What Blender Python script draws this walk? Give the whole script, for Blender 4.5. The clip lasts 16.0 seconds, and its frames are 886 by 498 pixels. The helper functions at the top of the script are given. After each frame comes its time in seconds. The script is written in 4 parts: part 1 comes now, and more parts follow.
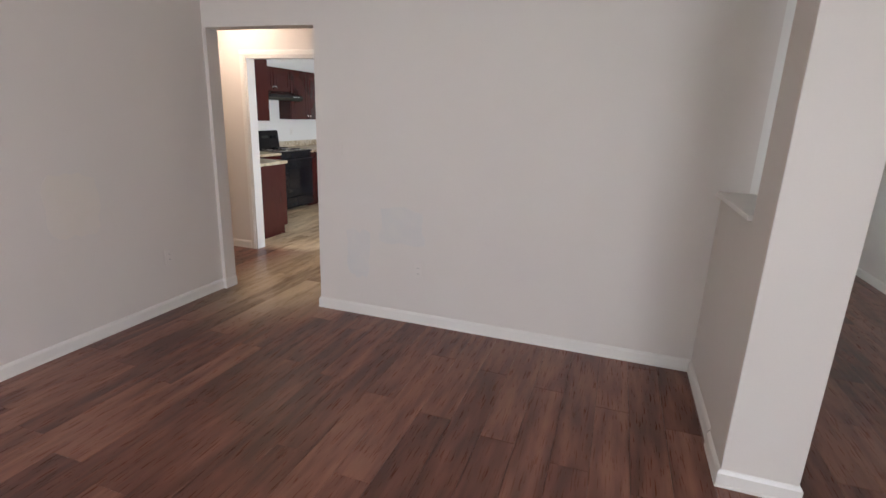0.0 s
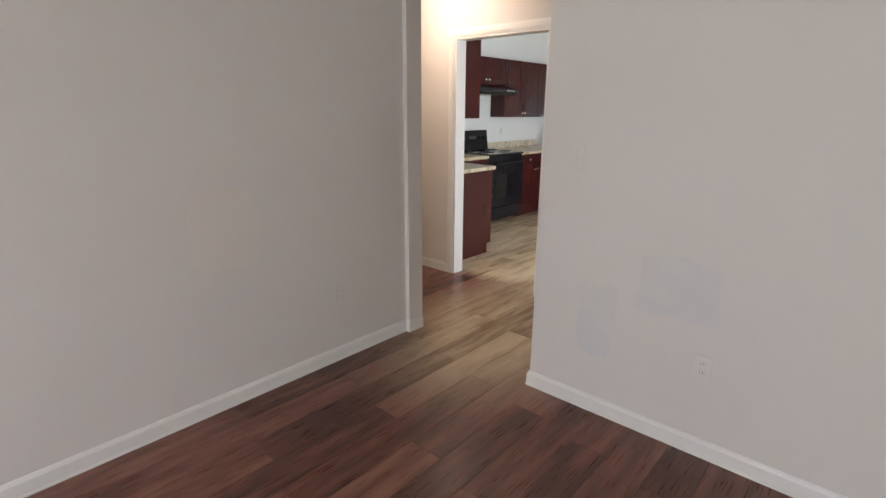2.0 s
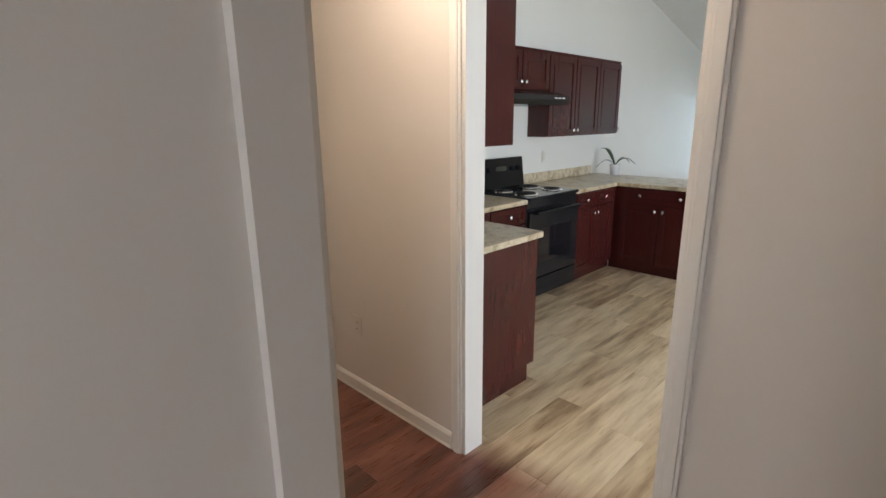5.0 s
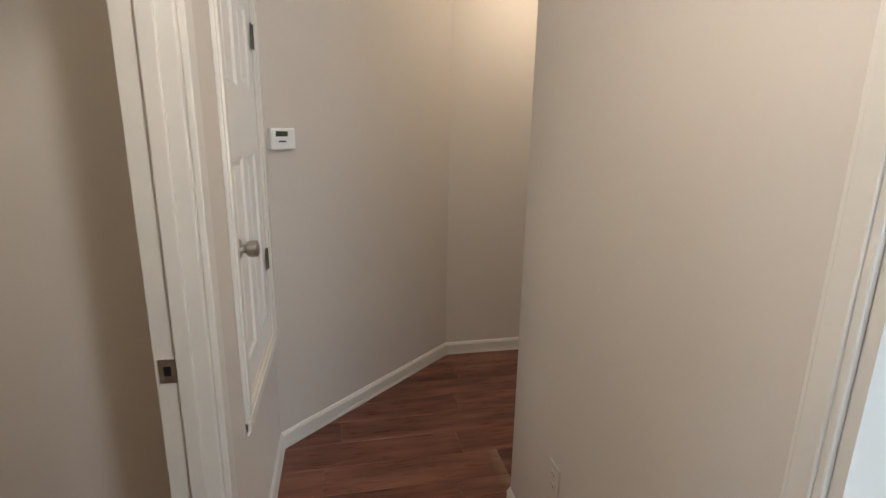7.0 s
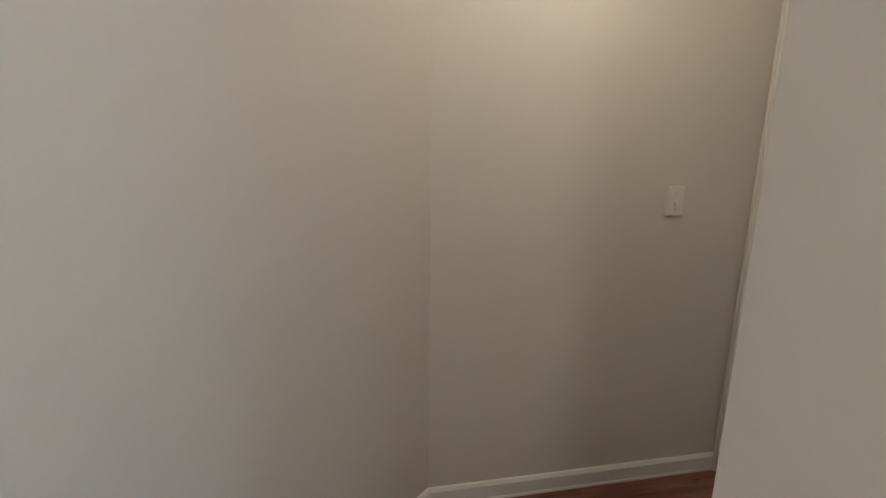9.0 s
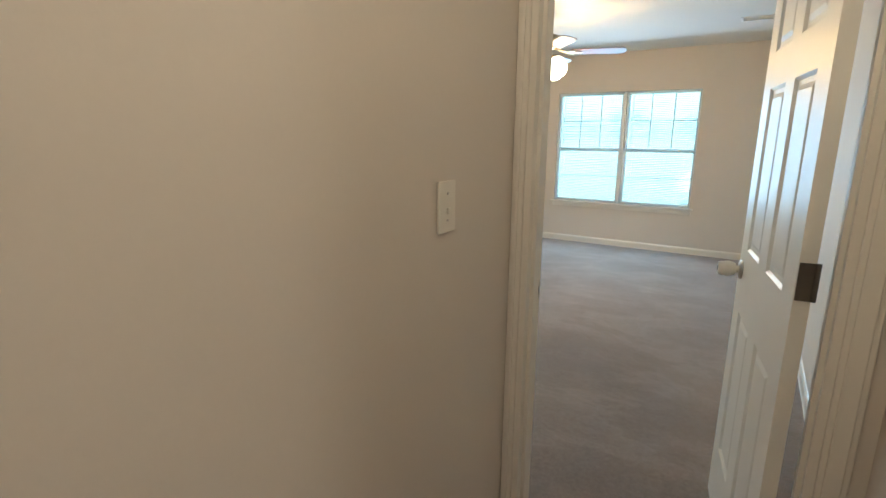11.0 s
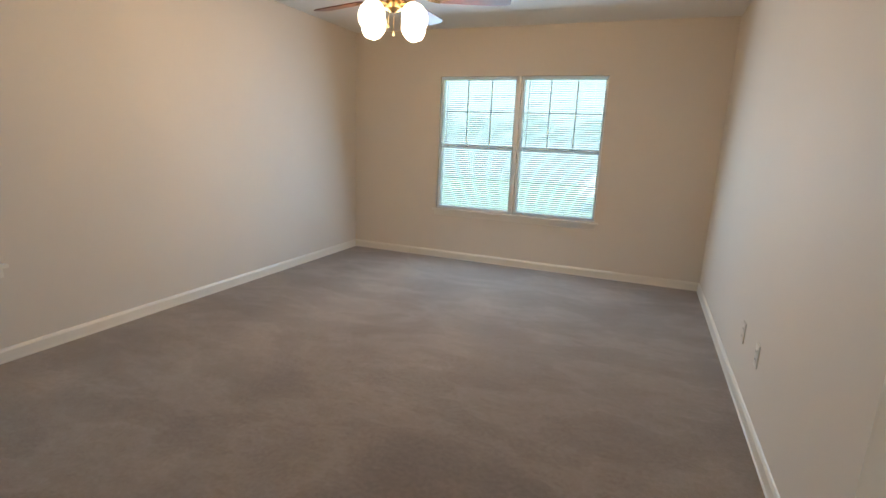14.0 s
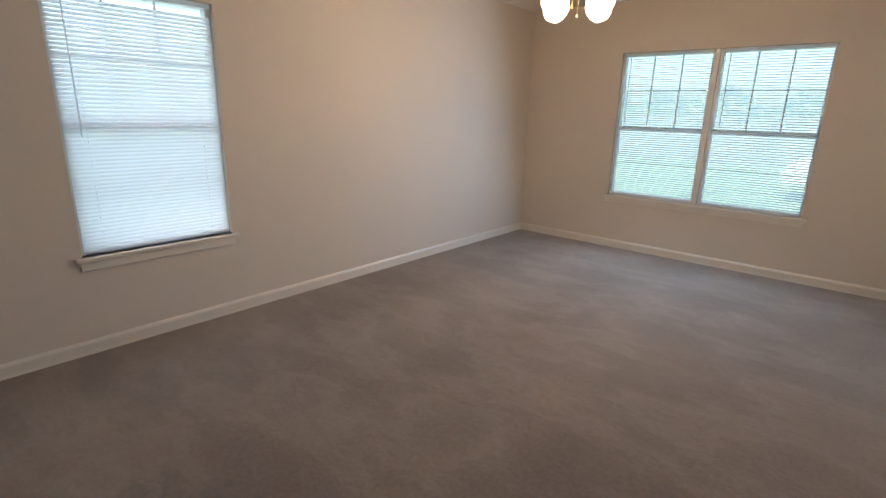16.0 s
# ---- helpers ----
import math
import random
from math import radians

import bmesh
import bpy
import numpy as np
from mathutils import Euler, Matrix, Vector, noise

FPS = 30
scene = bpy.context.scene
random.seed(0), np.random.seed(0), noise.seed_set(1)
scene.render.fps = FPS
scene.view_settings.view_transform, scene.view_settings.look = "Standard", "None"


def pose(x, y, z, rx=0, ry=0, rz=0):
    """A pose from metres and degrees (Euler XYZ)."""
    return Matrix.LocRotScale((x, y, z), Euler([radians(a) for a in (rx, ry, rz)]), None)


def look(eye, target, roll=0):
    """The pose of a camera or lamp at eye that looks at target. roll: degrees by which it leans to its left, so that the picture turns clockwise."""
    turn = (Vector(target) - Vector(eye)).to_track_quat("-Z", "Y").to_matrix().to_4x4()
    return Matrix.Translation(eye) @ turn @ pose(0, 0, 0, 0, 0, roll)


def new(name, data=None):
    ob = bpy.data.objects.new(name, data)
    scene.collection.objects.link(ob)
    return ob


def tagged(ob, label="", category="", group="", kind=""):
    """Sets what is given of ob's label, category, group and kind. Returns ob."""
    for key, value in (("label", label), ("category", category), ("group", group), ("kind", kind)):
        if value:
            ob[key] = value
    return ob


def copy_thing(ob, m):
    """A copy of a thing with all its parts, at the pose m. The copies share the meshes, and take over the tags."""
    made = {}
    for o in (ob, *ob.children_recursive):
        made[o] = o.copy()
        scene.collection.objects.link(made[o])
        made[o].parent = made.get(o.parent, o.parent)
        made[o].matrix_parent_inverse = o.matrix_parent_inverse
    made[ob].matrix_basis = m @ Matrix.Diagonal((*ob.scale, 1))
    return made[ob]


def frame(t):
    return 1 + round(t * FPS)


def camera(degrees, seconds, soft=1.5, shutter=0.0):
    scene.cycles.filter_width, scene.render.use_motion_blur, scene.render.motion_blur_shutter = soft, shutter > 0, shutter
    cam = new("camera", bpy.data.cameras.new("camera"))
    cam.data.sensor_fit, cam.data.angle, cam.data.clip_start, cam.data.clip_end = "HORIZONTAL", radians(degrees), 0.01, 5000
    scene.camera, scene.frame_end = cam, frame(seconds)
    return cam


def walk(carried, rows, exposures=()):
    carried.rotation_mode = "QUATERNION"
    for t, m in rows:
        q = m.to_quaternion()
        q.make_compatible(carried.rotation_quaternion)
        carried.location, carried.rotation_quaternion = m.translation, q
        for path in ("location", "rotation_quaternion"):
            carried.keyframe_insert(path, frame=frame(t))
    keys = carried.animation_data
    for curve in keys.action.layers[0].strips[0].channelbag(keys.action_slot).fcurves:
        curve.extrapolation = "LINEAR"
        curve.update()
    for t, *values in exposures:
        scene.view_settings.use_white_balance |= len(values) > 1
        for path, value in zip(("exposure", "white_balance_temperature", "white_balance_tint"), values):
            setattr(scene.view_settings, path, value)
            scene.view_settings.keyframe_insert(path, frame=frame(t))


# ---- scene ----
cam = camera(83.3, 16.0)
PATH = [
    (0, (3.159, -3.285, 1.552), (2.54, -1.457, 1.028), 2.1),
    (0.5, (3.0, -3.012, 1.543), (2.074, -1.321, 1.009), 1.1),
    (1, (2.793, -2.769, 1.538), (1.663, -1.206, 1.009), 0.8),
    (1.5, (2.58, -2.473, 1.527), (1.293, -1.043, 0.98), 0.6),
    (2, (2.311, -2.176, 1.482), (1.026, -0.742, 0.94), 0.4),
    (2.5, (2.04, -1.862, 1.519), (0.8, -0.387, 0.987), -0.4),
    (3, (1.799, -1.501, 1.494), (0.499, -0.078, 0.959), -0.9),
    (3.2, (1.719, -1.375, 1.501), (0.388, 0.019, 0.97), -1.4),
    (5.3, (0.655, -0.191, 1.557), (-0.734, 1.162, 1.065), -0.6),
    (5.5, (0.546, -0.113, 1.571), (-0.864, 1.22, 1.087), -0.7),
    (5.7, (0.436, -0.002, 1.551), (-1.022, 1.28, 1.069), -0.3),
    (6, (0.321, 0.153, 1.533), (-1.262, 1.262, 1.02), 0.6),
    (6.1, (0.276, 0.188, 1.526), (-1.347, 1.238, 1.012), 1.1),
    (6.5, (0.155, 0.405, 1.53), (-1.645, 1.097, 1.001), 1.7),
    (6.8, (0.008, 0.499, 1.503), (-1.867, 0.989, 1.01), 1.1),
    (7, (-0.12, 0.546, 1.507), (-2.022, 0.944, 1.034), 1.0),
    (7.5, (-0.402, 0.674, 1.517), (-2.331, 0.903, 1.042), 0.6),
    (8, (-0.689, 0.772, 1.516), (-2.617, 0.895, 1.02), 1.0),
    (8.2, (-0.806, 0.818, 1.515), (-2.734, 0.9, 1.008), 1.1),
    (10.3, (-2.445, 0.997, 1.409), (-3.822, 2.403, 1.05), -0.4),
    (10.6, (-2.505, 1.068, 1.414), (-3.7, 2.624, 1.028), -0.1),
    (11, (-2.624, 1.253, 1.385), (-3.655, 2.911, 0.949), 0.5),
    (11.5, (-2.714, 1.555, 1.373), (-3.515, 3.33, 0.918), 0.4),
    (11.7, (-2.767, 1.678, 1.366), (-3.415, 3.511, 0.899), 0.4),
    (12, (-2.776, 1.846, 1.368), (-3.305, 3.717, 0.9), -0.1),
    (12.5, (-2.818, 2.126, 1.357), (-3.371, 3.989, 0.883), 0.4),
    (13, (-2.823, 2.395, 1.348), (-3.578, 4.18, 0.856), 1.9),
    (13.5, (-2.871, 2.627, 1.327), (-3.626, 4.402, 0.799), 2.5),
    (14, (-2.847, 2.813, 1.314), (-3.564, 4.63, 0.885), 2.4),
    (14.5, (-2.877, 2.857, 1.395), (-3.675, 4.666, 1.093), 2.0),
    (15, (-2.907, 2.84, 1.401), (-3.83, 4.584, 1.079), 1.6),
    (15.5, (-2.892, 2.826, 1.392), (-3.978, 4.444, 0.944), 1.2),
    (16, (-2.886, 2.801, 1.372), (-4.133, 4.271, 0.838), 1.5),
]
EXPO = [(0, 1.66, 6400, 24), (1, 1.68, 6450, 22), (2.5, 1.6, 6400, 20), (3, 1.54, 6400, 19), (5.5, 1.7, 6350, 18), (6.5, 1.75, 6150, 15), (7, 1.74, 5700, 12), (8.2, 1.7, 5050, 8),
        (10.3, 2.0, 5750, 6), (11, 2.0, 5750, 6), (12, 1.95, 5850, 7), (12.5, 1.85, 6100, 12), (13, 1.72, 6250, 15), (14, 1.54, 6450, 16), (15, 1.32, 6550, 19), (16, 1.36, 6450, 21)]
walk(cam, [(t, look(eye, target, roll)) for t, eye, target, roll in PATH], EXPO)

# ---- world, sun, lights ----
world = bpy.data.worlds.new("sky")
scene.world = world
world.use_nodes = True
wn = world.node_tree
sky = wn.nodes.new("ShaderNodeTexSky")
sky.sky_type, sky.sun_disc = "NISHITA", False
sky.sun_elevation, sky.sun_rotation = radians(69), radians(189)
sky.air_density, sky.dust_density = 1.0, 3.0
wn.links.new(sky.outputs[0], wn.nodes["Background"].inputs[0])
wn.nodes["Background"].inputs[1].default_value = 0.15


def lamp(name, kind, m, power, color=(1, 1, 1), size=(1, 1), radius=0.05):
    data = bpy.data.lights.new(name, kind)
    data.energy, data.color = power, color
    if kind == "AREA":
        data.shape, data.size, data.size_y = "RECTANGLE", size[0], size[1]
    elif kind == "SUN":
        data.angle = radians(size[0])
    else:
        data.shadow_soft_size = radius
    ob = new(name, data)
    ob.matrix_world = m
    return ob


DAY = (0.80, 0.92, 1.0)
WARM = (1.0, 0.62, 0.24)
lamp("sun", "SUN", look((0, 0, 10), (0.5, 3.0, 2.0)), 4.4, (1, 0.95, 0.88), (12, 1))
# daylight standing in the window openings
lamp("window_light_bedroom", "AREA", look((-4.13, 7.74, 1.27), (-4.13, 4.0, 0.2)), 13, (0.48, 0.76, 1.0), (1.6, 1.3))
lamp("window_light_bedroom_side", "AREA", look((-6.13, 3.92, 1.25), (0, 3.92, 1.25)), 1.0, (0.78, 0.90, 1.0), (0.8, 1.3))
# extra lamp behind the blind, added to make slats and pale sheet glow
lamp("window_sky_bedroom", "AREA", look((-4.125, 8.094, 1.265), (-4.125, 0, 1.265)), 1.0, (0.70, 0.95, 1.0), (1.7, 1.38))
lamp("window_light_great_room", "AREA", look((-1.4, 8.93, 1.4), (-1.4, 0, 1.4)), 14, DAY, (1.7, 1.7))
# lamp for an unseen side window, placed to throw light into the hall
lamp("window_light_great_room_side", "AREA", look((3.75, 3.2, 1.4), (-2.7, 1.2, 0.5)), 50, DAY, (2.6, 1.7))
lamp("window_light_living", "AREA", look((2.2, -5.85, 1.5), (-3.0, -3.0, 1.2)), 22, (0.86, 0.91, 1.0), (2.4, 1.6))
lamp("window_light_dining", "AREA", look((5.0, -5.85, 1.5), (4.8, 0.0, 1.2)), 22, DAY, (1.4, 1.6))

# ---- materials ----


def nodes_of(name):
    m = bpy.data.materials.new(name)
    m.use_nodes = True
    t = m.node_tree
    return m, t, t.nodes["Principled BSDF"]


def coords(t, scale=(1, 1, 1)):
    tc = t.nodes.new("ShaderNodeTexCoord")
    mp = t.nodes.new("ShaderNodeMapping")
    mp.inputs["Scale"].default_value = scale
    t.links.new(tc.outputs["Object"], mp.inputs["Vector"])
    return mp.outputs["Vector"]


def noise_tex(t, vec, scale, detail=3.0, rough=0.55):
    n = t.nodes.new("ShaderNodeTexNoise")
    n.inputs["Scale"].default_value, n.inputs["Detail"].default_value, n.inputs["Roughness"].default_value = scale, detail, rough
    t.links.new(vec, n.inputs["Vector"])
    return n.outputs["Fac"]


def ramp(t, fac, stops):
    r = t.nodes.new("ShaderNodeValToRGB")
    el = r.color_ramp.elements
    while len(el) < len(stops):
        el.new(0.5)
    for e, (p, c) in zip(el, stops):
        e.position, e.color = p, (*c, 1)
    t.links.new(fac, r.inputs["Fac"])
    return r.outputs["Color"]


def mix(t, fac, a, b, mode="MIX"):
    n = t.nodes.new("ShaderNodeMix")
    n.data_type, n.blend_type = "RGBA", mode
    for socket, v in ((n.inputs["Factor"], fac), (n.inputs[6], a), (n.inputs[7], b)):
        if hasattr(v, "is_output"):
            t.links.new(v, socket)
        elif isinstance(v, (int, float)):
            socket.default_value = v
        else:
            socket.default_value = (*v, 1)
    return n.outputs[2]


def bump(t, bsdf, fac, strength, distance=0.002):
    b = t.nodes.new("ShaderNodeBump")
    b.inputs["Strength"].default_value, b.inputs["Distance"].default_value = strength, distance
    t.links.new(fac, b.inputs["Height"])
    t.links.new(b.outputs[0], bsdf.inputs["Normal"])


def surface(name, c1, c2=None, rough=0.5, metal=0.0, scale=6.0, fine=120.0, relief=0.1, spec=0.5):
    """Two-scale mottled surface between c1 and c2 with fine relief."""
    m, t, b = nodes_of(name)
    c2 = c2 or tuple(v * 0.88 for v in c1)
    v = coords(t)
    big = noise_tex(t, v, scale)
    small = noise_tex(t, v, fine, 2.0)
    t.links.new(mix(t, 0.25, ramp(t, big, [(0.3, c1), (0.7, c2)]), ramp(t, small, [(0.3, c1), (0.75, c2)])), b.inputs["Base Color"])
    b.inputs["Roughness"].default_value, b.inputs["Metallic"].default_value = rough, metal
    b.inputs["Specular IOR Level"].default_value = spec
    if relief:
        bump(t, b, small, relief)
    return m


def wood_floor(name, stops, rough, glare=None):
    m, t, b = nodes_of(name)
    info = t.nodes.new("ShaderNodeObjectInfo")
    tc = t.nodes.new("ShaderNodeTexCoord")
    off = t.nodes.new("ShaderNodeVectorMath")
    off.operation = "MULTIPLY_ADD"
    t.links.new(info.outputs["Random"], off.inputs[0])
    off.inputs[1].default_value = (17.0, 31.0, 0.0)
    t.links.new(tc.outputs["Object"], off.inputs[2])
    mp = t.nodes.new("ShaderNodeMapping")
    mp.inputs["Scale"].default_value = (9.0, 1.25, 1.0)
    t.links.new(off.outputs[0], mp.inputs["Vector"])
    streak = noise_tex(t, mp.outputs[0], 1.6, 3.0, 0.5)
    mp2 = t.nodes.new("ShaderNodeMapping")
    mp2.inputs["Scale"].default_value = (90.0, 4.0, 1.0)
    t.links.new(off.outputs[0], mp2.inputs["Vector"])
    grain = noise_tex(t, mp2.outputs[0], 1.5, 3.0)
    add = t.nodes.new("ShaderNodeMath")
    add.operation = "MULTIPLY_ADD"
    t.links.new(info.outputs["Random"], add.inputs[0])
    add.inputs[1].default_value = 0.34
    sub = t.nodes.new("ShaderNodeMath")
    sub.operation = "MULTIPLY_ADD"
    t.links.new(streak, sub.inputs[0])
    sub.inputs[1].default_value, sub.inputs[2].default_value = 1.15, -0.24
    t.links.new(sub.outputs[0], add.inputs[2])
    col = ramp(t, add.outputs[0], stops)
    if glare:
        # kitchen light painted as tan into the plank colour round the doorway
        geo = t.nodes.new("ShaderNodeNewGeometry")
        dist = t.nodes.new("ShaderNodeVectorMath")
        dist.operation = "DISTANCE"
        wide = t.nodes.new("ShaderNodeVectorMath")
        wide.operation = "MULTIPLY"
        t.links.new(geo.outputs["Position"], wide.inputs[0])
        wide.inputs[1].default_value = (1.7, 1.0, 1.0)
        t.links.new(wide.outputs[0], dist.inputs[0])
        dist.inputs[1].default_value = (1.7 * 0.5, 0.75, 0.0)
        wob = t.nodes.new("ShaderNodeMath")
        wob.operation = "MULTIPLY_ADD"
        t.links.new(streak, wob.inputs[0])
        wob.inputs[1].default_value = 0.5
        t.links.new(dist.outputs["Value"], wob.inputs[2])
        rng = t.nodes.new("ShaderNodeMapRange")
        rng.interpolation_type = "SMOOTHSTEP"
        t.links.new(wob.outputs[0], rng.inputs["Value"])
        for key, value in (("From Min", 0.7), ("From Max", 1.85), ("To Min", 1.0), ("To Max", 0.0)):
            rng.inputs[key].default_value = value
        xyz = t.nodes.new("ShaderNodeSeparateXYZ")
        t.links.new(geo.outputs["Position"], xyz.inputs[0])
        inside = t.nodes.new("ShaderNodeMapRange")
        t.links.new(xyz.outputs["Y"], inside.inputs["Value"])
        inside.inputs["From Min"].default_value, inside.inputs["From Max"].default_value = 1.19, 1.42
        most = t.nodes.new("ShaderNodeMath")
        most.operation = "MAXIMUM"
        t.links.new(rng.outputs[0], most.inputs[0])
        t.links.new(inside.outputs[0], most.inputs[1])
        col = mix(t, most.outputs[0], col, ramp(t, add.outputs[0], glare))
    t.links.new(mix(t, 0.16, col, mix(t, grain, (0.25, 0.25, 0.25), (0.85, 0.85, 0.85)), "OVERLAY"), b.inputs["Base Color"])
    rr = t.nodes.new("ShaderNodeMath")
    rr.operation = "MULTIPLY_ADD"
    t.links.new(grain, rr.inputs[0])
    rr.inputs[1].default_value, rr.inputs[2].default_value = 0.22, rough - 0.1
    t.links.new(rr.outputs[0], b.inputs["Roughness"])
    bump(t, b, grain, 0.06, 0.001)
    return m


def carpet_mat():
    m, t, b = nodes_of("carpet_pile")
    v = coords(t)
    fibre = noise_tex(t, v, 260.0, 2.0, 0.7)
    tuft = noise_tex(t, v, 48.0, 3.0)
    # broad lay of the pile, and ragged lighter scuffs
    lay = noise_tex(t, coords(t, (1.0, 0.45, 1.0)), 1.7, 2.0, 0.5)
    swath = noise_tex(t, coords(t, (0.8, 1.5, 1.0)), 1.6, 5.0, 0.62)
    base = ramp(t, lay, [(0.38, (0.162, 0.1248, 0.1056)), (0.50, (0.222, 0.1764, 0.1512)), (0.62, (0.3, 0.2424, 0.2064))])
    base = mix(t, 0.5, base, ramp(t, swath, [(0.42, (0.15, 0.1164, 0.0996)), (0.50, (0.222, 0.1764, 0.1512)), (0.54, (0.336, 0.27, 0.2316)), (0.64, (0.216, 0.1716, 0.1464))]))
    c = mix(t, 0.25, base, ramp(t, fibre, [(0.3, (0.15, 0.1224, 0.1104)), (0.7, (0.36, 0.306, 0.2784))]))
    t.links.new(mix(t, 0.18, c, ramp(t, tuft, [(0.35, (0.144, 0.12, 0.108)), (0.65, (0.36, 0.306, 0.27))])), b.inputs["Base Color"])
    b.inputs["Roughness"].default_value = 0.95
    b.inputs["Specular IOR Level"].default_value = 0.15
    b.inputs["Sheen Weight"].default_value = 0.25
    bump(t, b, mix(t, 0.35, fibre, tuft), 0.7, 0.008)
    return m


def laminate_mat():
    m, t, b = nodes_of("laminate_counter")
    v = coords(t)
    veins = noise_tex(t, v, 7.0, 6.0, 0.72)
    spots = noise_tex(t, v, 45.0, 3.0, 0.7)
    c = ramp(t, veins, [(0.34, (0.17, 0.11, 0.055)), (0.45, (0.48, 0.37, 0.22)), (0.53, (0.66, 0.57, 0.40)), (0.64, (0.34, 0.25, 0.14))])
    t.links.new(mix(t, 0.25, c, ramp(t, spots, [(0.35, (0.24, 0.17, 0.10)), (0.6, (0.62, 0.54, 0.40))])), b.inputs["Base Color"])
    b.inputs["Roughness"].default_value = 0.28
    return m


def cherry_mat():
    m, t, b = nodes_of("cherry_wood")
    v = coords(t, (30.0, 30.0, 1.3))
    g = noise_tex(t, v, 2.0, 5.0, 0.6)
    big = noise_tex(t, coords(t), 2.5, 2.0)
    c = ramp(t, g, [(0.3, (0.048, 0.008, 0.0072)), (0.7, (0.064, 0.012, 0.0096))])
    t.links.new(mix(t, 0.3, c, ramp(t, big, [(0.3, (0.0352, 0.0064, 0.0056)), (0.7, (0.084, 0.0176, 0.0128))])), b.inputs["Base Color"])
    b.inputs["Roughness"].default_value = 0.26
    b.inputs["Specular IOR Level"].default_value = 0.45
    bump(t, b, g, 0.04, 0.001)
    return m


def glowing(name, color, strength):
    m, t, b = nodes_of(name)
    b.inputs["Base Color"].default_value = (0.9, 0.88, 0.82, 1)
    b.inputs["Roughness"].default_value = 0.35
    b.inputs["Emission Color"].default_value = (*color, 1)
    b.inputs["Emission Strength"].default_value = strength
    return m


def glass_mat():
    m, t, b = nodes_of("window_glass")
    b.inputs["Base Color"].default_value = (0.95, 0.98, 0.98, 1)
    b.inputs["Roughness"].default_value = 0.0
    b.inputs["IOR"].default_value = 1.01
    b.inputs["Transmission Weight"].default_value = 1.0
    return m


def haze_veil_mat():
    m, t, b = nodes_of("haze_veil")
    # pale see-through sheet, added to lay glare and haze over the view outdoors
    clear = t.nodes.new("ShaderNodeBsdfTransparent")
    veil = t.nodes.new("ShaderNodeBsdfTranslucent")
    veil.inputs["Color"].default_value = (0.84, 0.94, 0.98, 1)
    mx = t.nodes.new("ShaderNodeMixShader")
    mx.inputs[0].default_value = 0.42
    t.links.new(clear.outputs[0], mx.inputs[1])
    t.links.new(veil.outputs[0], mx.inputs[2])
    t.links.new(mx.outputs[0], t.nodes["Material Output"].inputs["Surface"])
    return m


HAZE_VEIL = haze_veil_mat()


PAINT = surface("wall_paint", (0.65, 0.595, 0.53), (0.62, 0.565, 0.502), 0.62, scale=0.9, fine=90, relief=0.12, spec=0.3)
# the wall paint again, with the kitchen's daylight put into a lighter colour
PAINT_DAYLIT = surface("wall_paint_daylit", (0.74, 0.72, 0.66), (0.71, 0.69, 0.63), 0.6, scale=0.9, fine=90, relief=0.1, spec=0.3)
CEIL = surface("ceiling_paint", (0.76, 0.75, 0.72), (0.72, 0.71, 0.68), 0.85, scale=1.2, fine=60, relief=0.5, spec=0.2)
TRIM = surface("trim_paint", (0.72, 0.685, 0.62), (0.69, 0.65, 0.585), 0.35, scale=3, fine=60, relief=0.04)
DOORP = surface("door_paint", (0.80, 0.785, 0.74), (0.76, 0.745, 0.70), 0.38, scale=3, fine=80, relief=0.05)
PLATE = surface("switch_plastic", (0.74, 0.70, 0.62), (0.71, 0.67, 0.59), 0.35, scale=10, relief=0)
NICKEL = surface("satin_nickel", (0.55, 0.52, 0.48), (0.46, 0.43, 0.40), 0.28, 1.0, 20, 200, 0.03)
DARKMETAL = surface("aged_bronze", (0.16, 0.14, 0.12), (0.11, 0.10, 0.09), 0.4, 0.9, 20, 200, 0.05)
BRONZE = surface("brushed_bronze", (0.34, 0.28, 0.22), (0.26, 0.21, 0.16), 0.35, 0.85, 20, 200, 0.04)
BRASS = surface("antique_brass", (0.62, 0.46, 0.24), (0.50, 0.36, 0.18), 0.25, 1.0, 20, 200, 0.03)
# tan ramp: the kitchen planks, and the glare painted on the brown ones
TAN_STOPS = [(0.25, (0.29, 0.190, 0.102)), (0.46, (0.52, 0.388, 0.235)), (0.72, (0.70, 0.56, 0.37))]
BROWN_STOPS = [(0.25, (0.072, 0.024, 0.015)), (0.5, (0.150, 0.054, 0.033)), (0.78, (0.25, 0.108, 0.068))]
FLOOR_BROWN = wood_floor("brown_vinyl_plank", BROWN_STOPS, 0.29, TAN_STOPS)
FLOOR_TAN = wood_floor("tan_vinyl_plank", TAN_STOPS, 0.29)
SUBFLOOR = surface("joint_shadow_gap", (0.05, 0.04, 0.03), None, 0.9, relief=0)
CARPET = carpet_mat()
LAMINATE = laminate_mat()
CHERRY = cherry_mat()
BLACK = surface("black_enamel", (0.012, 0.012, 0.013), (0.018, 0.018, 0.02), 0.16, 0, 20, 200, 0.02, 0.28)
BLACKGLASS = surface("black_glass", (0.008, 0.008, 0.01), (0.01, 0.01, 0.012), 0.05, 0, 20, 200, 0)
COIL = surface("coil_element", (0.05, 0.05, 0.05), (0.03, 0.03, 0.03), 0.5, 0.6, 30, 200, 0.1)
CHROME = surface("chrome", (0.75, 0.75, 0.75), (0.68, 0.68, 0.68), 0.12, 1.0, 20, 200, 0)
WHITEPLASTIC = surface("white_plastic", (0.84, 0.84, 0.82), (0.80, 0.80, 0.78), 0.4, relief=0)
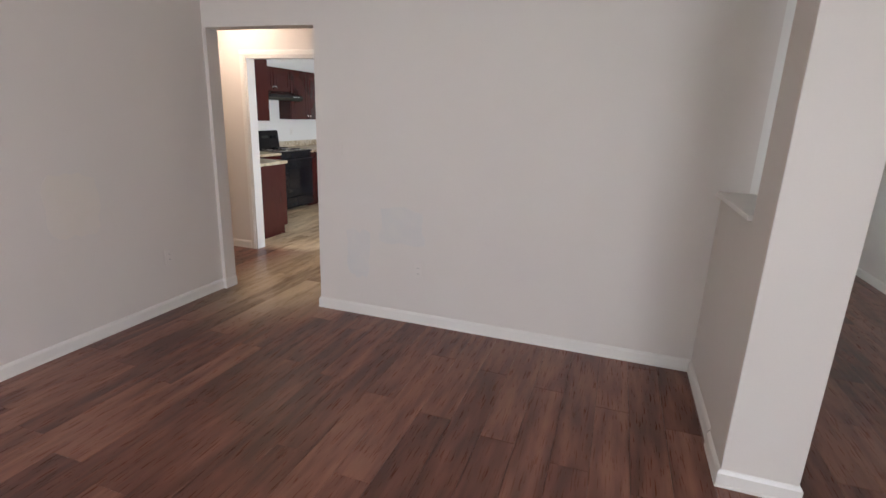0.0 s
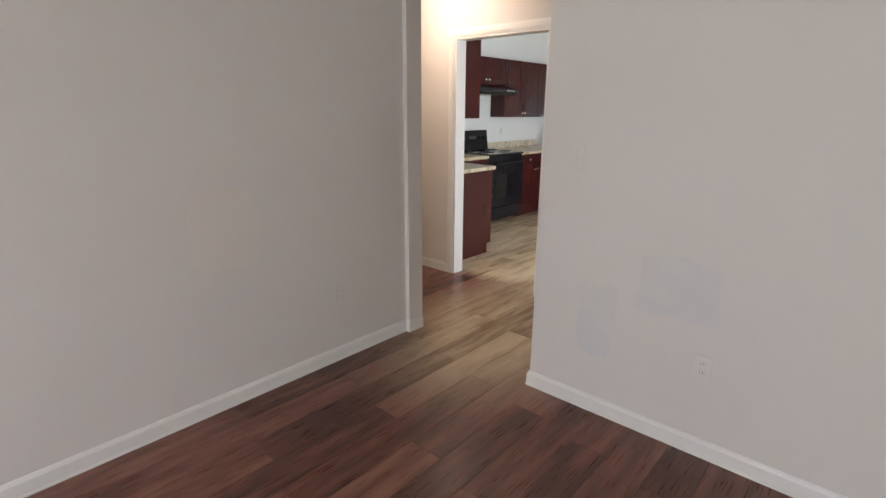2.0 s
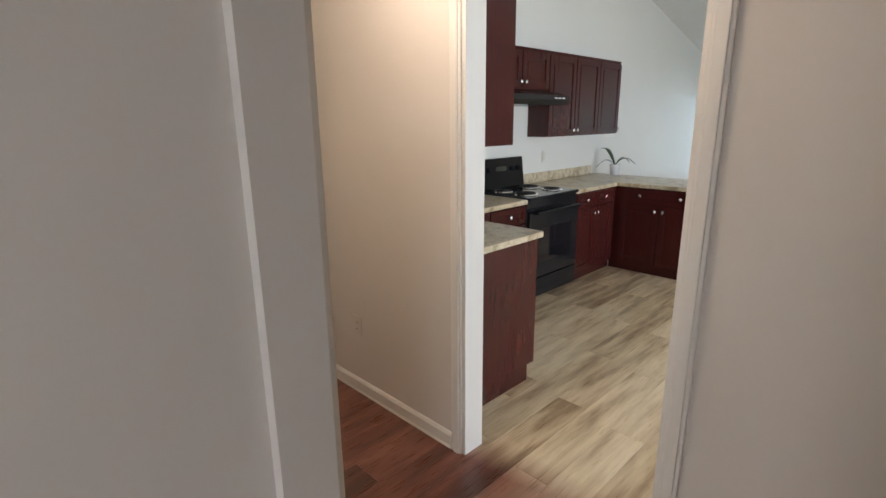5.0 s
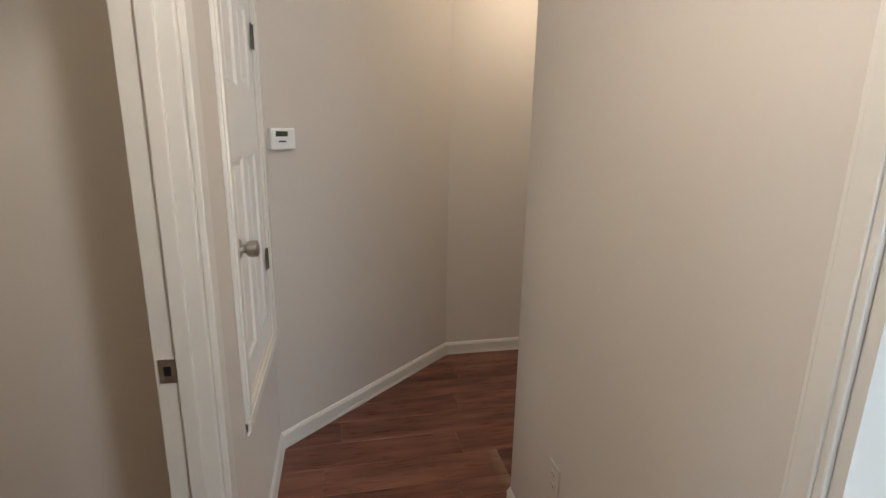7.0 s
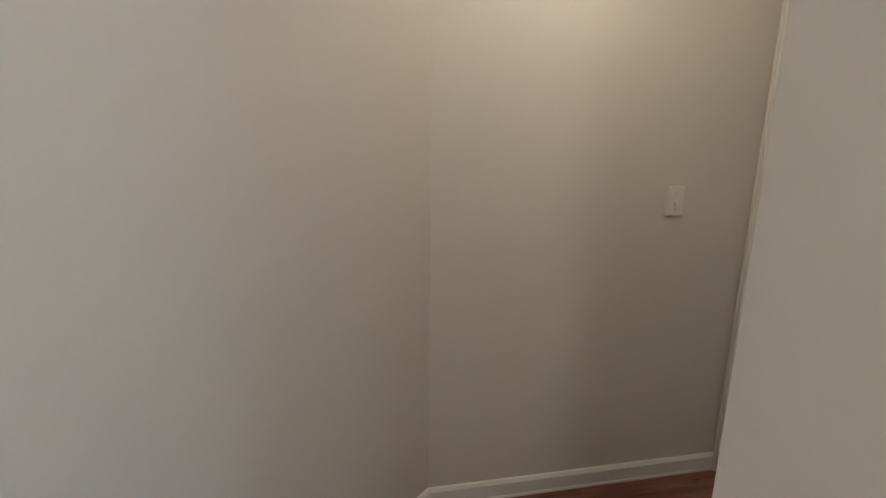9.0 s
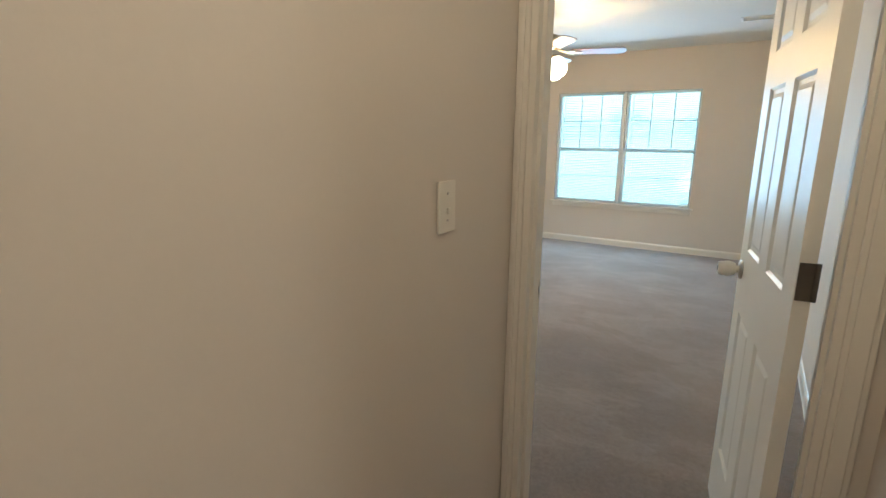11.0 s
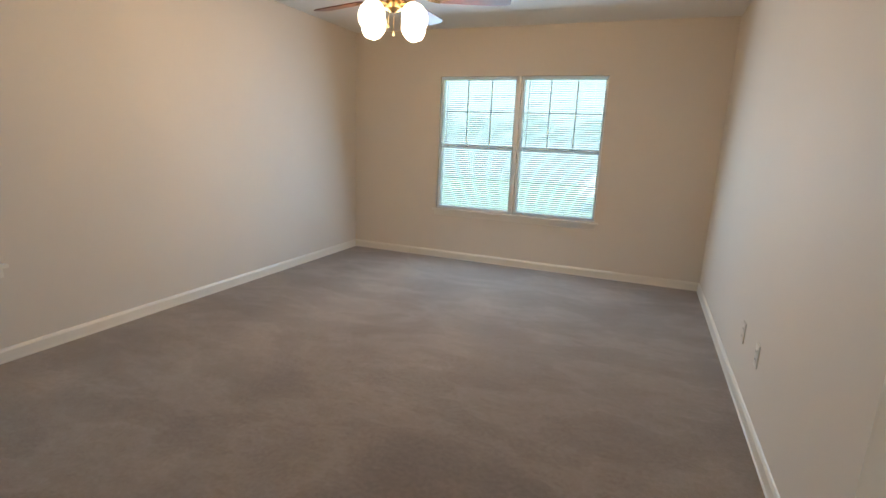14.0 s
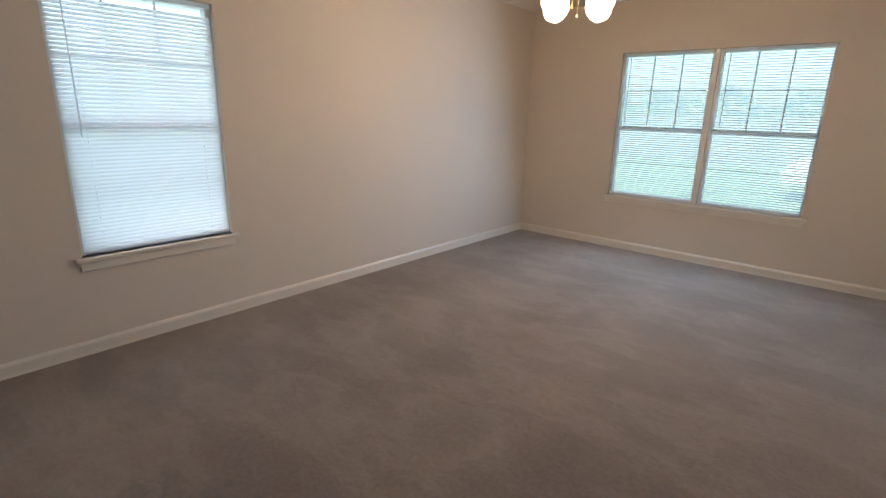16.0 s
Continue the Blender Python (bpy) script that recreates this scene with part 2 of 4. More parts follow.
LCD = surface("lcd_screen", (0.06, 0.065, 0.05), None, 0.2, relief=0)
VINYL = surface("window_vinyl", (0.82, 0.83, 0.83), (0.78, 0.79, 0.79), 0.4, relief=0.02)
def slat_mat():
    m, t, b = nodes_of("blind_slat_vinyl")
    b.inputs["Base Color"].default_value = (0.84, 0.86, 0.88, 1)
    b.inputs["Roughness"].default_value = 0.45
    tr = t.nodes.new("ShaderNodeBsdfTranslucent")
    tr.inputs["Color"].default_value = (0.88, 0.92, 0.96, 1)
    mx = t.nodes.new("ShaderNodeMixShader")
    mx.inputs[0].default_value = 0.68
    t.links.new(b.outputs[0], mx.inputs[1])
    t.links.new(tr.outputs[0], mx.inputs[2])
    t.links.new(mx.outputs[0], t.nodes["Material Output"].inputs["Surface"])
    return m


SLAT = slat_mat()
GLASS = glass_mat()
SHADE = glowing("frosted_glass_shade_lit", (1.0, 0.84, 0.60), 2.2)
BLADE = surface("fan_blade_cherry", (0.16, 0.060, 0.035), (0.11, 0.040, 0.024), 0.3, 0, 8, 90, 0.04)
POT = surface("white_ceramic", (0.80, 0.79, 0.76), None, 0.2, relief=0)
LEAF = surface("leaf_green", (0.035, 0.060, 0.022), (0.05, 0.08, 0.03), 0.4, scale=20, relief=0.05)
GRASS = surface("lawn_grass", (0.10, 0.21, 0.08), (0.13, 0.25, 0.10), 0.9, 0, 0.6, 30, 0.5)
FOLIAGE = surface("distant_foliage", (0.19, 0.25, 0.16), (0.25, 0.30, 0.20), 0.8, scale=0.4, relief=0)
FENCEWOOD = surface("weathered_fence", (0.30, 0.29, 0.30), (0.23, 0.22, 0.23), 0.8, 0, 3, 40, 0.3)
CARPAINT = surface("white_car_paint", (0.80, 0.80, 0.80), None, 0.2, relief=0)
RUBBER = surface("black_rubber", (0.03, 0.03, 0.03), None, 0.7)
PATCH = surface("patch_grey", (0.575, 0.55, 0.515), (0.63, 0.585, 0.525), 0.5, 0, 5, 90, 0.1, 0.3)
PATCHW = surface("patch_cream", (0.66, 0.585, 0.495), (0.655, 0.595, 0.52), 0.5, 0, 5, 90, 0.1, 0.3)

# ---- building helpers ----


def box(bm, x0, x1, y0, y1, z0, z1, bevel=0.0):
    got = bmesh.ops.create_cube(bm, size=1.0, matrix=Matrix.Translation(((x0 + x1) / 2, (y0 + y1) / 2, (z0 + z1) / 2))
                                @ Matrix.Diagonal((x1 - x0, y1 - y0, z1 - z0, 1)))
    if bevel:
        edges = {e for v in got["verts"] for e in v.link_edges}
        bmesh.ops.bevel(bm, geom=list(edges), offset=bevel, segments=2, affect="EDGES", profile=0.5)
    return bm


def cyl(bm, p, q, r0, r1=None, seg=20):
    """A capped cylinder or cone from p to q."""
    p, q = Vector(p), Vector(q)
    d = q - p
    m = Matrix.Translation((p + q) / 2) @ d.to_track_quat("Z", "Y").to_matrix().to_4x4()
    bmesh.ops.create_cone(bm, cap_ends=True, segments=seg, radius1=r0, radius2=r0 if r1 is None else r1, depth=d.length, matrix=m)
    return bm


def lathe(bm, profile, seg=28, m=Matrix()):
    """Turn a profile of (radius, height) round the z axis."""
    rings = []
    for r, z in profile:
        rings.append([bm.verts.new(m @ Vector((r * math.cos(2 * math.pi * i / seg), r * math.sin(2 * math.pi * i / seg), z))) for i in range(seg)])
    for a, b in zip(rings, rings[1:]):
        for i in range(seg):
            bm.faces.new((a[i], a[(i + 1) % seg], b[(i + 1) % seg], b[i]))
    if profile[0][0] > 1e-4:
        bm.faces.new(list(reversed(rings[0])))
    if profile[-1][0] > 1e-4:
        bm.faces.new(rings[-1])
    return bm


def prism(bm, outline, z0, z1):
    lo = [bm.verts.new((x, y, z0)) for x, y in outline]
    hi = [bm.verts.new((x, y, z1)) for x, y in outline]
    n = len(outline)
    bm.faces.new(list(reversed(lo)))
    bm.faces.new(hi)
    for i in range(n):
        bm.faces.new((lo[i], lo[(i + 1) % n], hi[(i + 1) % n], hi[i]))
    return bm


def finish(bm, name, material, smooth=False):
    bmesh.ops.recalc_face_normals(bm, faces=bm.faces)
    mesh = bpy.data.meshes.new(name)
    bm.to_mesh(mesh)
    bm.free()
    mesh.materials.append(material)
    if smooth:
        for p in mesh.polygons:
            p.use_smooth = True
        mesh.set_sharp_from_angle(angle=radians(35))
    return mesh


def part(name, bm, material, parent, label="", smooth=False):
    ob = new(name, finish(bm, name, material, smooth))
    ob.parent = parent
    return tagged(ob, label)


def thing(name, label, category, m=None, group=""):
    ob = new(name)
    ob.empty_display_size = 0.1
    if m is not None:
        ob.matrix_basis = m
    return tagged(ob, label, category, group)


def structure(name, bm, material, label, category):
    return tagged(new(name, finish(bm, name, material)), label, category, "", "structure")


B = bmesh.new


def run_wall(name, axis, c0, c1, a, b, height, openings, material, label):
    """A wall of thickness c0..c1 along an axis from a to b, pierced by openings (from, to, bottom, top)."""
    bm = B()

    def piece(s, e, z0, z1):
        if e - s > 1e-4 and z1 - z0 > 1e-4:
            if axis == "x":
                box(bm, s, e, c0, c1, z0, z1)
            else:
                box(bm, c0, c1, s, e, z0, z1)
    at = a
    for s, e, z0, z1 in sorted(openings):
        piece(at, s, 0, height)
        piece(s, e, 0, z0)
        piece(s, e, z1, height)
        at = e
    piece(at, b, 0, height)
    bmesh.ops.remove_doubles(bm, verts=bm.verts, dist=1e-5)
    return structure(name, bm, material, label, "wall")


def baseboard(points, height=0.085, depth=0.013):
    """A moulded baseboard along a line on the floor; the room lies to the left of its direction."""
    bm = B()
    n = len(points)
    pts = [Vector((*p, 0)) for p in points]
    normals = []
    for p, q in zip(pts, pts[1:]):
        d = (q - p).normalized()
        normals.append(Vector((-d.y, d.x, 0)))
    offs = []
    for i in range(n):
        if i == 0:
            o = normals[0]
        elif i == n - 1:
            o = normals[-1]
        else:
            o = normals[i - 1] + normals[i]
            o = o / max(o.dot(normals[i]), 0.2)
        offs.append(o)
    prof = [(0.0, 0.0), (depth + 0.003, 0.0), (depth + 0.003, 0.010), (depth, 0.013), (depth, height - 0.018), (depth * 0.45, height - 0.004), (0.0, height)]
    rows = [[bm.verts.new(p + o * d + Vector((0, 0, z))) for d, z in prof] for p, o in zip(pts, offs)]
    k = len(prof)
    for r, s in zip(rows, rows[1:]):
        for i in range(k):
            bm.faces.new((r[i], r[(i + 1) % k], s[(i + 1) % k], s[i]))
    bm.faces.new(rows[0])
    bm.faces.new(list(reversed(rows[-1])))
    return structure("baseboard", bm, TRIM, "white painted baseboard with shoe moulding", "baseboard")


def casing(name, axis, plane, out, a, b, z0, top, width=0.06, sill=False, left=None):
    """Door casing on one face of a wall: two legs and a head; out is the side that it faces."""
    holder = tagged(new(name), "white painted moulded door casing", "trim", "", "structure")

    def leg(nm, s, e, lo, hi):
        bm = B()
        for depth, inset in ((0.012, 0.0), (0.018, 0.012)):
            c = sorted((plane, plane + out * depth))
            lo2, hi2, s2, e2 = lo, hi, s, e
            if e - s < hi - lo:
                s2, e2 = s + inset, e - inset
            else:
                lo2, hi2 = lo + inset, hi - inset
            if axis == "x":
                box(bm, s2, e2, c[0], c[1], lo2, hi2, 0.003)
            else:
                box(bm, c[0], c[1], s2, e2, lo2, hi2, 0.003)
        part(nm, bm, TRIM, holder)
    left = left or width
    leg("casing_leg", a - left, a, z0, top)
    leg("casing_leg", b, b + width, z0, top)
    leg("casing_head", a - left, b + width, top, top + width)
    if sill:
        leg("casing_sill", a - width, b + width, z0 - width, z0)
    return holder


def jamb_lining(name, axis, c0, c1, a, b, z0, top, t=0.018, stop=None):
    """Boards that line a doorway through a wall, with a door stop if asked."""
    holder = tagged(new(name), "white painted door jamb", "trim", "", "structure")
    for nm, (s, e, lo, hi) in (("jamb_side", (a, a + t, z0, top)), ("jamb_side", (b - t, b, z0, top)), ("jamb_head", (a + t, b - t, top - t, top))):
        bm = B()
        if axis == "x":
            box(bm, s, e, c0, c1, lo, hi)
            if stop:
                if nm == "jamb_head":
                    box(bm, s, e, stop[0], stop[1], lo - 0.011, lo)
                elif s == a:
                    box(bm, e, e + 0.011, stop[0], stop[1], lo, hi - t)
                else:
                    box(bm, s - 0.011, s, stop[0], stop[1], lo, hi - t)
        else:
            box(bm, c0, c1, s, e, lo, hi)
        part(nm, bm, TRIM, holder)
    return holder


def knob(parent, p, d, material, label, keyhole=False):
    """A round door knob at p that stands out along d."""
    d = Vector(d).normalized()
    m = Matrix.Translation(p) @ d.to_track_quat("Z", "Y").to_matrix().to_4x4()
    k = part("knob", lathe(B(), [(0.012, 0.004), (0.013, 0.022), (0.024, 0.030), (0.028, 0.042), (0.026, 0.056), (0.016, 0.062), (0.0, 0.063)], 24, m), material, parent, label, True)
    if keyhole:
        cov = part("knob_cover", lathe(B(), [(0.0, 0.020), (0.020, 0.020), (0.024, 0.026), (0.025, 0.066), (0.022, 0.074), (0.0, 0.075)], 24, m), material, k, "white plastic knob cover", True)
        part("rosette_hole", lathe(B(), [(0.0, 0.0752), (0.008, 0.0752), (0.008, 0.0765), (0.0, 0.0765)], 14, m), BLACK, k)
    part("rosette", lathe(B(), [(0.033, 0.0), (0.033, 0.004), (0.027, 0.009), (0.014, 0.011), (0.0, 0.011)], 28, m), NICKEL, parent, "", True)


def hinge(parent, p, along, leafdir, height=0.089, metal=None):
    """A butt hinge: a leaf plate, a barrel and its screws."""
    along = Vector(along)
    h = part("hinge", cyl(B(), (p[0], p[1], p[2] - height / 2), (p[0], p[1], p[2] + height / 2), 0.006, seg=12), metal or NICKEL, parent, "metal butt hinge", True)
    d = Vector(leafdir).normalized()
    n = Vector((-d.y, d.x, 0)) * 0.0015
    bm = B()
    a, b = Vector((p[0], p[1], 0)), Vector((p[0], p[1], 0)) + d * 0.036
    prism(bm, [(a + n).xy, (b + n).xy, (b - n).xy, (a - n).xy], p[2] - height / 2, p[2] + height / 2)
    part("hinge_leaf", bm, metal or NICKEL, h)
    return h


def panel_door(width, height, thick=0.035, rows=(0.0,), group="", name="door_1", label=""):
    """A six-panel door leaf. Its hinge edge lies on x=0 and it runs along +x; thickness from y=-thick to 0."""
    holder = tagged(new(name), label, "door", group, "structure")
    st, mid = 0.105 * width / 0.71, 0.10 * width / 0.71
    core = 0.009
    bm = B()
    box(bm, 0.0, width, -thick + core, -core, 0, height)
    cols = [(st, (width - mid) / 2), ((width + mid) / 2, width - st)]
    solid = [(0, st, 0, height), (width - st, width, 0, height), *[((width - mid) / 2, (width + mid) / 2, lo, hi) for lo, hi in rows]]
    zs = [0.0] + [v for r in rows for v in r] + [height]
    for lo, hi in zip(zs[0::2], zs[1::2]):
        solid.append((st, width - st, lo, hi))
    for x0, x1, z0, z1 in solid:
        box(bm, x0, x1, -thick, -thick + core + 0.001, z0, z1)
        box(bm, x0, x1, -core - 0.001, 0, z0, z1)
    part("leaf", bm, DOORP, holder)
    for z0, z1 in rows:
        for x0, x1 in cols:
            for side in (-1, 1):
                bm = B()
                ys = -thick + core if side < 0 else -core
                f = [(x0, z0), (x1, z0), (x1, z1), (x0, z1)]
                # sticking slope, flat margin and raised field
                levels = [(0.0, 0.0088), (0.009, 0.001), (0.022, 0.001), (0.036, 0.006)]
                loops = []
                for ins, up in levels:
                    loops.append([bm.verts.new((x + (ins if x == x0 else -ins), ys + side * up, z + (ins if z == z0 else -ins))) for x, z in f])
                for p, q in zip(loops, loops[1:]):
                    for i in range(4):
                        bm.faces.new((p[i], p[(i + 1) % 4], q[(i + 1) % 4], q[i]))
                bm.faces.new(loops[-1])
                part("panel", bm, DOORP, holder)
    return holder


# ---- floors, ceilings and walls ----
ground = B()
bmesh.ops.create_grid(ground, x_segments=2, y_segments=2, size=400, matrix=Matrix.Translation((0, 0, -0.25)))
structure("ground", ground, GRASS, "green mown lawn", "ground")

H = 2.44
HL = 2.74
# living room and hall
run_wall("wall_living_left", "y", -0.12, 0.0, -6.1, 0.03, HL, [], PAINT, "painted greige drywall")
ret = B()
prism(ret, [(-0.12, 0.03), (0.032, 0.03), (0.032, 0.15), (0.014, 0.174), (-0.02, 0.19), (-0.12, 0.19)], 0, HL)
structure("wall_partition", ret, PAINT, "short drywall return with a rounded corner beside the opening", "wall")
pt = B()
box(pt, 0.032, 1.017, 0.03, 0.165, 2.13, HL)
box(pt, 1.017, 3.90, 0.0, 0.165, 0, HL)
structure("wall_partition_2", pt, PAINT, "painted greige drywall beside a plain opening", "wall")
run_wall("wall_living_back", "x", -6.22, -6.1, -0.12, 5.92, HL, [(0.8, 3.2, 0.7, 2.3), (4.3, 5.7, 0.7, 2.3)], PAINT, "painted drywall with a window opening")
pony = B()
box(pony, 3.76, 3.90, -0.80, 0.0, 0, 1.14)
structure("wall_half", pony, PAINT, "painted half wall beside the column", "wall")
cap = B()
box(cap, 3.73, 3.93, -0.80, -0.003, 1.143, 1.168, 0.004)
structure("trim_ledge", cap, TRIM, "white painted ledge on the half wall", "trim")
column = B()
box(column, 3.75, 4.05, -1.10, -0.803, 0, HL, 0.004)
structure("wall_column", column, PAINT, "square painted column", "column")
DW = (4.62, 5.48, 0.63, 2.28)
run_wall("wall_dining_far", "x", 3.2, 3.32, 4.023, 5.92, HL, [DW], PAINT, "painted drywall with a window")
run_wall("wall_dining_right", "y", 5.8, 5.92, -6.097, 3.197, HL, [], PAINT, "painted drywall")
run_wall("wall_dining_left", "y", 3.9, 4.02, 0.0, 9.0, 4.4, [(2.1, 4.9, 0.5, 2.3)], PAINT_DAYLIT, "painted drywall")
# hall
DB = (-3.165, -2.425)
DY = (2.55, 2.66)
D1 = (-1.295, -0.50)
HV = (-2.262, -1.642)
run_wall("wall_hall_near", "x", 0.115, 0.235, -2.32, D1[0], H, [(HV[0], HV[1], 0.62, 2.06)], PAINT, "painted drywall with a raised closet door")
hn = B()
box(hn, D1[1], -0.12, 0.045, 0.165, 0, H)
box(hn, D1[0], D1[1], 0.115, 0.165, 2.04, H)
structure("wall_hall_near_2", hn, PAINT, "painted drywall beside the side room doorway", "wall")
dg = B()
prism(dg, [(-2.323, 0.235), (-3.2, 1.22), (-3.32, 1.22), (-3.32, 0.08), (-2.323, 0.08)], 0, H)
structure("wall_hall_diagonal", dg, PAINT, "painted angled drywall", "wall")
run_wall("wall_corridor_left", "y", -3.32, -3.2, 1.22, DY[0], H, [], PAINT, "painted drywall")
KO = (-0.585, 0.315)
run_wall("wall_hall_far", "x", 1.19, 1.31, -1.77, 3.897, 4.4, [(KO[0], KO[1], 0, 2.05)], PAINT, "painted drywall with a cased kitchen opening")
bd = B()
prism(bd, [(-1.77, 1.19), (-1.77, 1.31), (-2.16, 1.72), (-2.16, DY[0]), (-2.335, DY[0]), (-2.335, 1.755)], 0, 4.4)
structure("wall_corridor_right", bd, PAINT, "painted angled drywall", "wall")
# bedroom
run_wall("wall_bedroom_door", "x", DY[0], DY[1], -6.15, -2.16, H, [(DB[0], DB[1], 0, 2.05)], PAINT, "painted drywall with the bedroom doorway")
run_wall("wall_bedroom_right", "y", -2.25, -2.16, DY[1], 8.08, 4.4, [], PAINT, "painted drywall")
BW = (-4.985, -3.265, 0.563, 1.968)
LW = (3.50, 4.34, 0.557, 1.945)
run_wall("wall_bedroom_far", "x", 7.96, 8.10, -6.15, -2.25, H, [BW], PAINT, "painted drywall with a double window")
run_wall("wall_bedroom_left", "y", -6.15, -6.03, DY[1], 7.96, H, [LW], PAINT, "painted drywall with a single window")
# dark side room
run_wall("wall_side_room_left", "y", -1.72, -1.60, -1.9, 0.112, H, [], PAINT, "painted drywall")
run_wall("wall_side_room_back", "x", -2.02, -1.903, -1.72, -0.12, H, [], PAINT, "painted drywall")
# kitchen and great room
GW = [(-2.13, -1.70, 0.56, 1.95), (-1.36, -0.78, 0.56, 2.29), (0.3, 1.1, 0.56, 1.95)]
run_wall("wall_great_room_far", "x", 8.8, 8.92, -2.157, 3.9, 4.4, GW, PAINT_DAYLIT, "drywall with tall windows, paint whitened for daylight")
kw = B()
box(kw, -2.157, -2.152, 1.75, 8.8, 0, 4.4)
structure("wall_kitchen_left", kw, PAINT_DAYLIT, "kitchen drywall, paint whitened for daylight", "wall")


def ceiling(name, outline, z, label):
    bm = B()
    prism(bm, outline, z, z + 0.08)
    return structure(name, bm, CEIL, label, "ceiling")


ceiling("ceiling_living", [(-0.12, -6.22), (5.92, -6.22), (5.92, 3.32), (4.02, 3.32), (4.02, 0.2), (-0.12, 0.2)], HL, "white textured ceiling")
ceiling("ceiling_hall", [(-3.32, 0.2), (3.9, 0.2), (3.9, 1.187), (-1.77, 1.187), (-2.335, 1.755), (-2.335, 2.555), (-3.32, 2.555)], H, "white textured ceiling")
ceiling("ceiling_side_room", [(-1.72, -2.02), (-0.123, -2.02), (-0.123, 0.197), (-1.72, 0.197)], H + 0.003, "white textured ceiling")
ceiling("ceiling_bedroom", [(-6.15, 2.56), (-2.25, 2.56), (-2.25, 8.1), (-6.15, 8.1)], H, "white textured ceiling")
vault = B()
lo, hi = 2.38, 2.38 + 0.24 * 7.5
vs = [vault.verts.new(p) for p in ((-2.157, 8.8, lo), (3.9, 8.8, lo), (3.9, 1.3, hi), (-2.157, 1.3, hi), (-2.157, 8.8, lo + 0.1), (3.9, 8.8, lo + 0.1), (3.9, 1.3, hi + 0.1), (-2.157, 1.3, hi + 0.1))]
for f in ((0, 1, 2, 3), (7, 6, 5, 4), (0, 4, 5, 1), (1, 5, 6, 2), (2, 6, 7, 3), (3, 7, 4, 0)):
    vault.faces.new([vs[i] for i in f])
structure("ceiling_vault", vault, CEIL, "white vaulted ceiling", "ceiling")

# baseboards, each with the room to the left of its direction
baseboard([(0.032, 0.15), (0.032, 0.03), (0.0, 0.03), (0.0, -6.1)])
baseboard([(3.76, 0.0), (1.017, 0.0), (1.017, 0.165)])
baseboard([(3.75, -0.80), (3.76, -0.79), (3.76, 0.0)])
baseboard([(4.05, -0.82), (4.05, -1.10), (3.75, -1.10), (3.75, -0.81)])
baseboard([(KO[0] - 0.062, 1.19), (-1.77, 1.19), (-2.335, 1.755), (-2.335, DY[0])])
baseboard([(3.9, 1.19), (KO[1] + 0.062, 1.19)])
baseboard([(-3.2, DY[0]), (-3.2, 1.22), (-2.322, 0.235), (-1.375, 0.235)])
baseboard([(-0.44, 0.165), (-0.12, 0.165)])
baseboard([(-2.25, 2.68), (-2.25, 7.96), (-6.03, 7.96), (-6.03, DY[1]), (-3.23, DY[1])], 0.085)
baseboard([(5.8, -6.1), (5.8, 3.2), (4.02, 3.2), (4.02, 0.0)])
baseboard([(3.9, 8.8), (-2.15, 8.8), (-2.15, 5.2)])
baseboard([(-1.60, 0.07), (-1.60, -1.9), (-0.12, -1.9)])

# door trims
casing("trim_kitchen_opening", "x", 1.19, -1, KO[0], KO[1], 0, 2.05)
casing("trim_kitchen_opening_inside", "x", 1.31, 1, KO[0], KO[1], 0, 2.05)
jamb_lining("trim_kitchen_jamb", "x", 1.19, 1.31, KO[0], KO[1], 0, 2.05)
sr = tagged(new("trim_side_room"), "white painted moulded door casing", "trim", "", "structure")
for nm, x0, x1, y0, y1, z0, z1 in (("casing_leg", D1[0] - 0.06, D1[0], 0.235, 0.251, 0, 2.04), ("casing_leg", D1[1], D1[1] + 0.06, 0.165, 0.181, 0, 2.04),
                                   ("casing_head", D1[0] - 0.06, D1[1] + 0.06, 0.236, 0.251, 2.04, 2.10),
                                   ("jamb_side", D1[0], D1[0] + 0.018, 0.115, 0.235, 0, 2.04), ("jamb_side", D1[1] - 0.018, D1[1], 0.045, 0.165, 0, 2.04),
                                   ("door_stop", D1[0] + 0.018, D1[0] + 0.03, 0.165, 0.20, 0, 2.02), ("jamb_head", D1[0] + 0.018, D1[1] - 0.018, 0.115, 0.165, 2.022, 2.04)):
    bm = B()
    box(bm, x0, x1, y0, y1, z0, z1, 0.003)
    part(nm, bm, TRIM, sr)
casing("trim_closet", "x", 0.235, 1, HV[0], HV[1], 0.62, 2.06, sill=True)
casing("trim_bedroom", "x", DY[0], -1, DB[0], DB[1], 0, 2.05, 0.058, left=0.034)
casing("trim_bedroom_inside", "x", DY[1], 1, DB[0], DB[1], 0, 2.05, 0.058)
jamb_lining("trim_bedroom_jamb", "x", DY[0], DY[1], DB[0], DB[1], 0, 2.05, stop=(2.58, 2.62))

# ---- doors ----
bed_door = panel_door(0.72, 2.02, rows=((0.24, 0.785), (1.005, 1.535), (1.645, 1.885)), name="door_1", label="white six-panel bedroom door standing open")
knob(bed_door, (0.665, 0.0, 0.925), (0, 1, 0), PLATE, "white knob with a lock button", True)
knob(bed_door, (0.665, -0.035, 0.925), (0, -1, 0), NICKEL, "satin nickel knob")
for z in (0.24, 1.06, 1.82):
    hinge(bed_door, (-0.005, -0.037, z), (0, 0, 1), (0.0, 1, 0), 0.089, DARKMETAL)
bed_door.matrix_basis = pose(-2.5175, 2.6125, 0.012, 0, 0, 99.5)

closet_door = panel_door(0.60, 1.40, rows=((0.11, 0.77), (1.0, 1.28)), name="door_2", label="white panelled closet door raised above the floor")
knob(closet_door, (0.535, 0.0, 0.50), (0, 1, 0), NICKEL, "satin nickel knob")
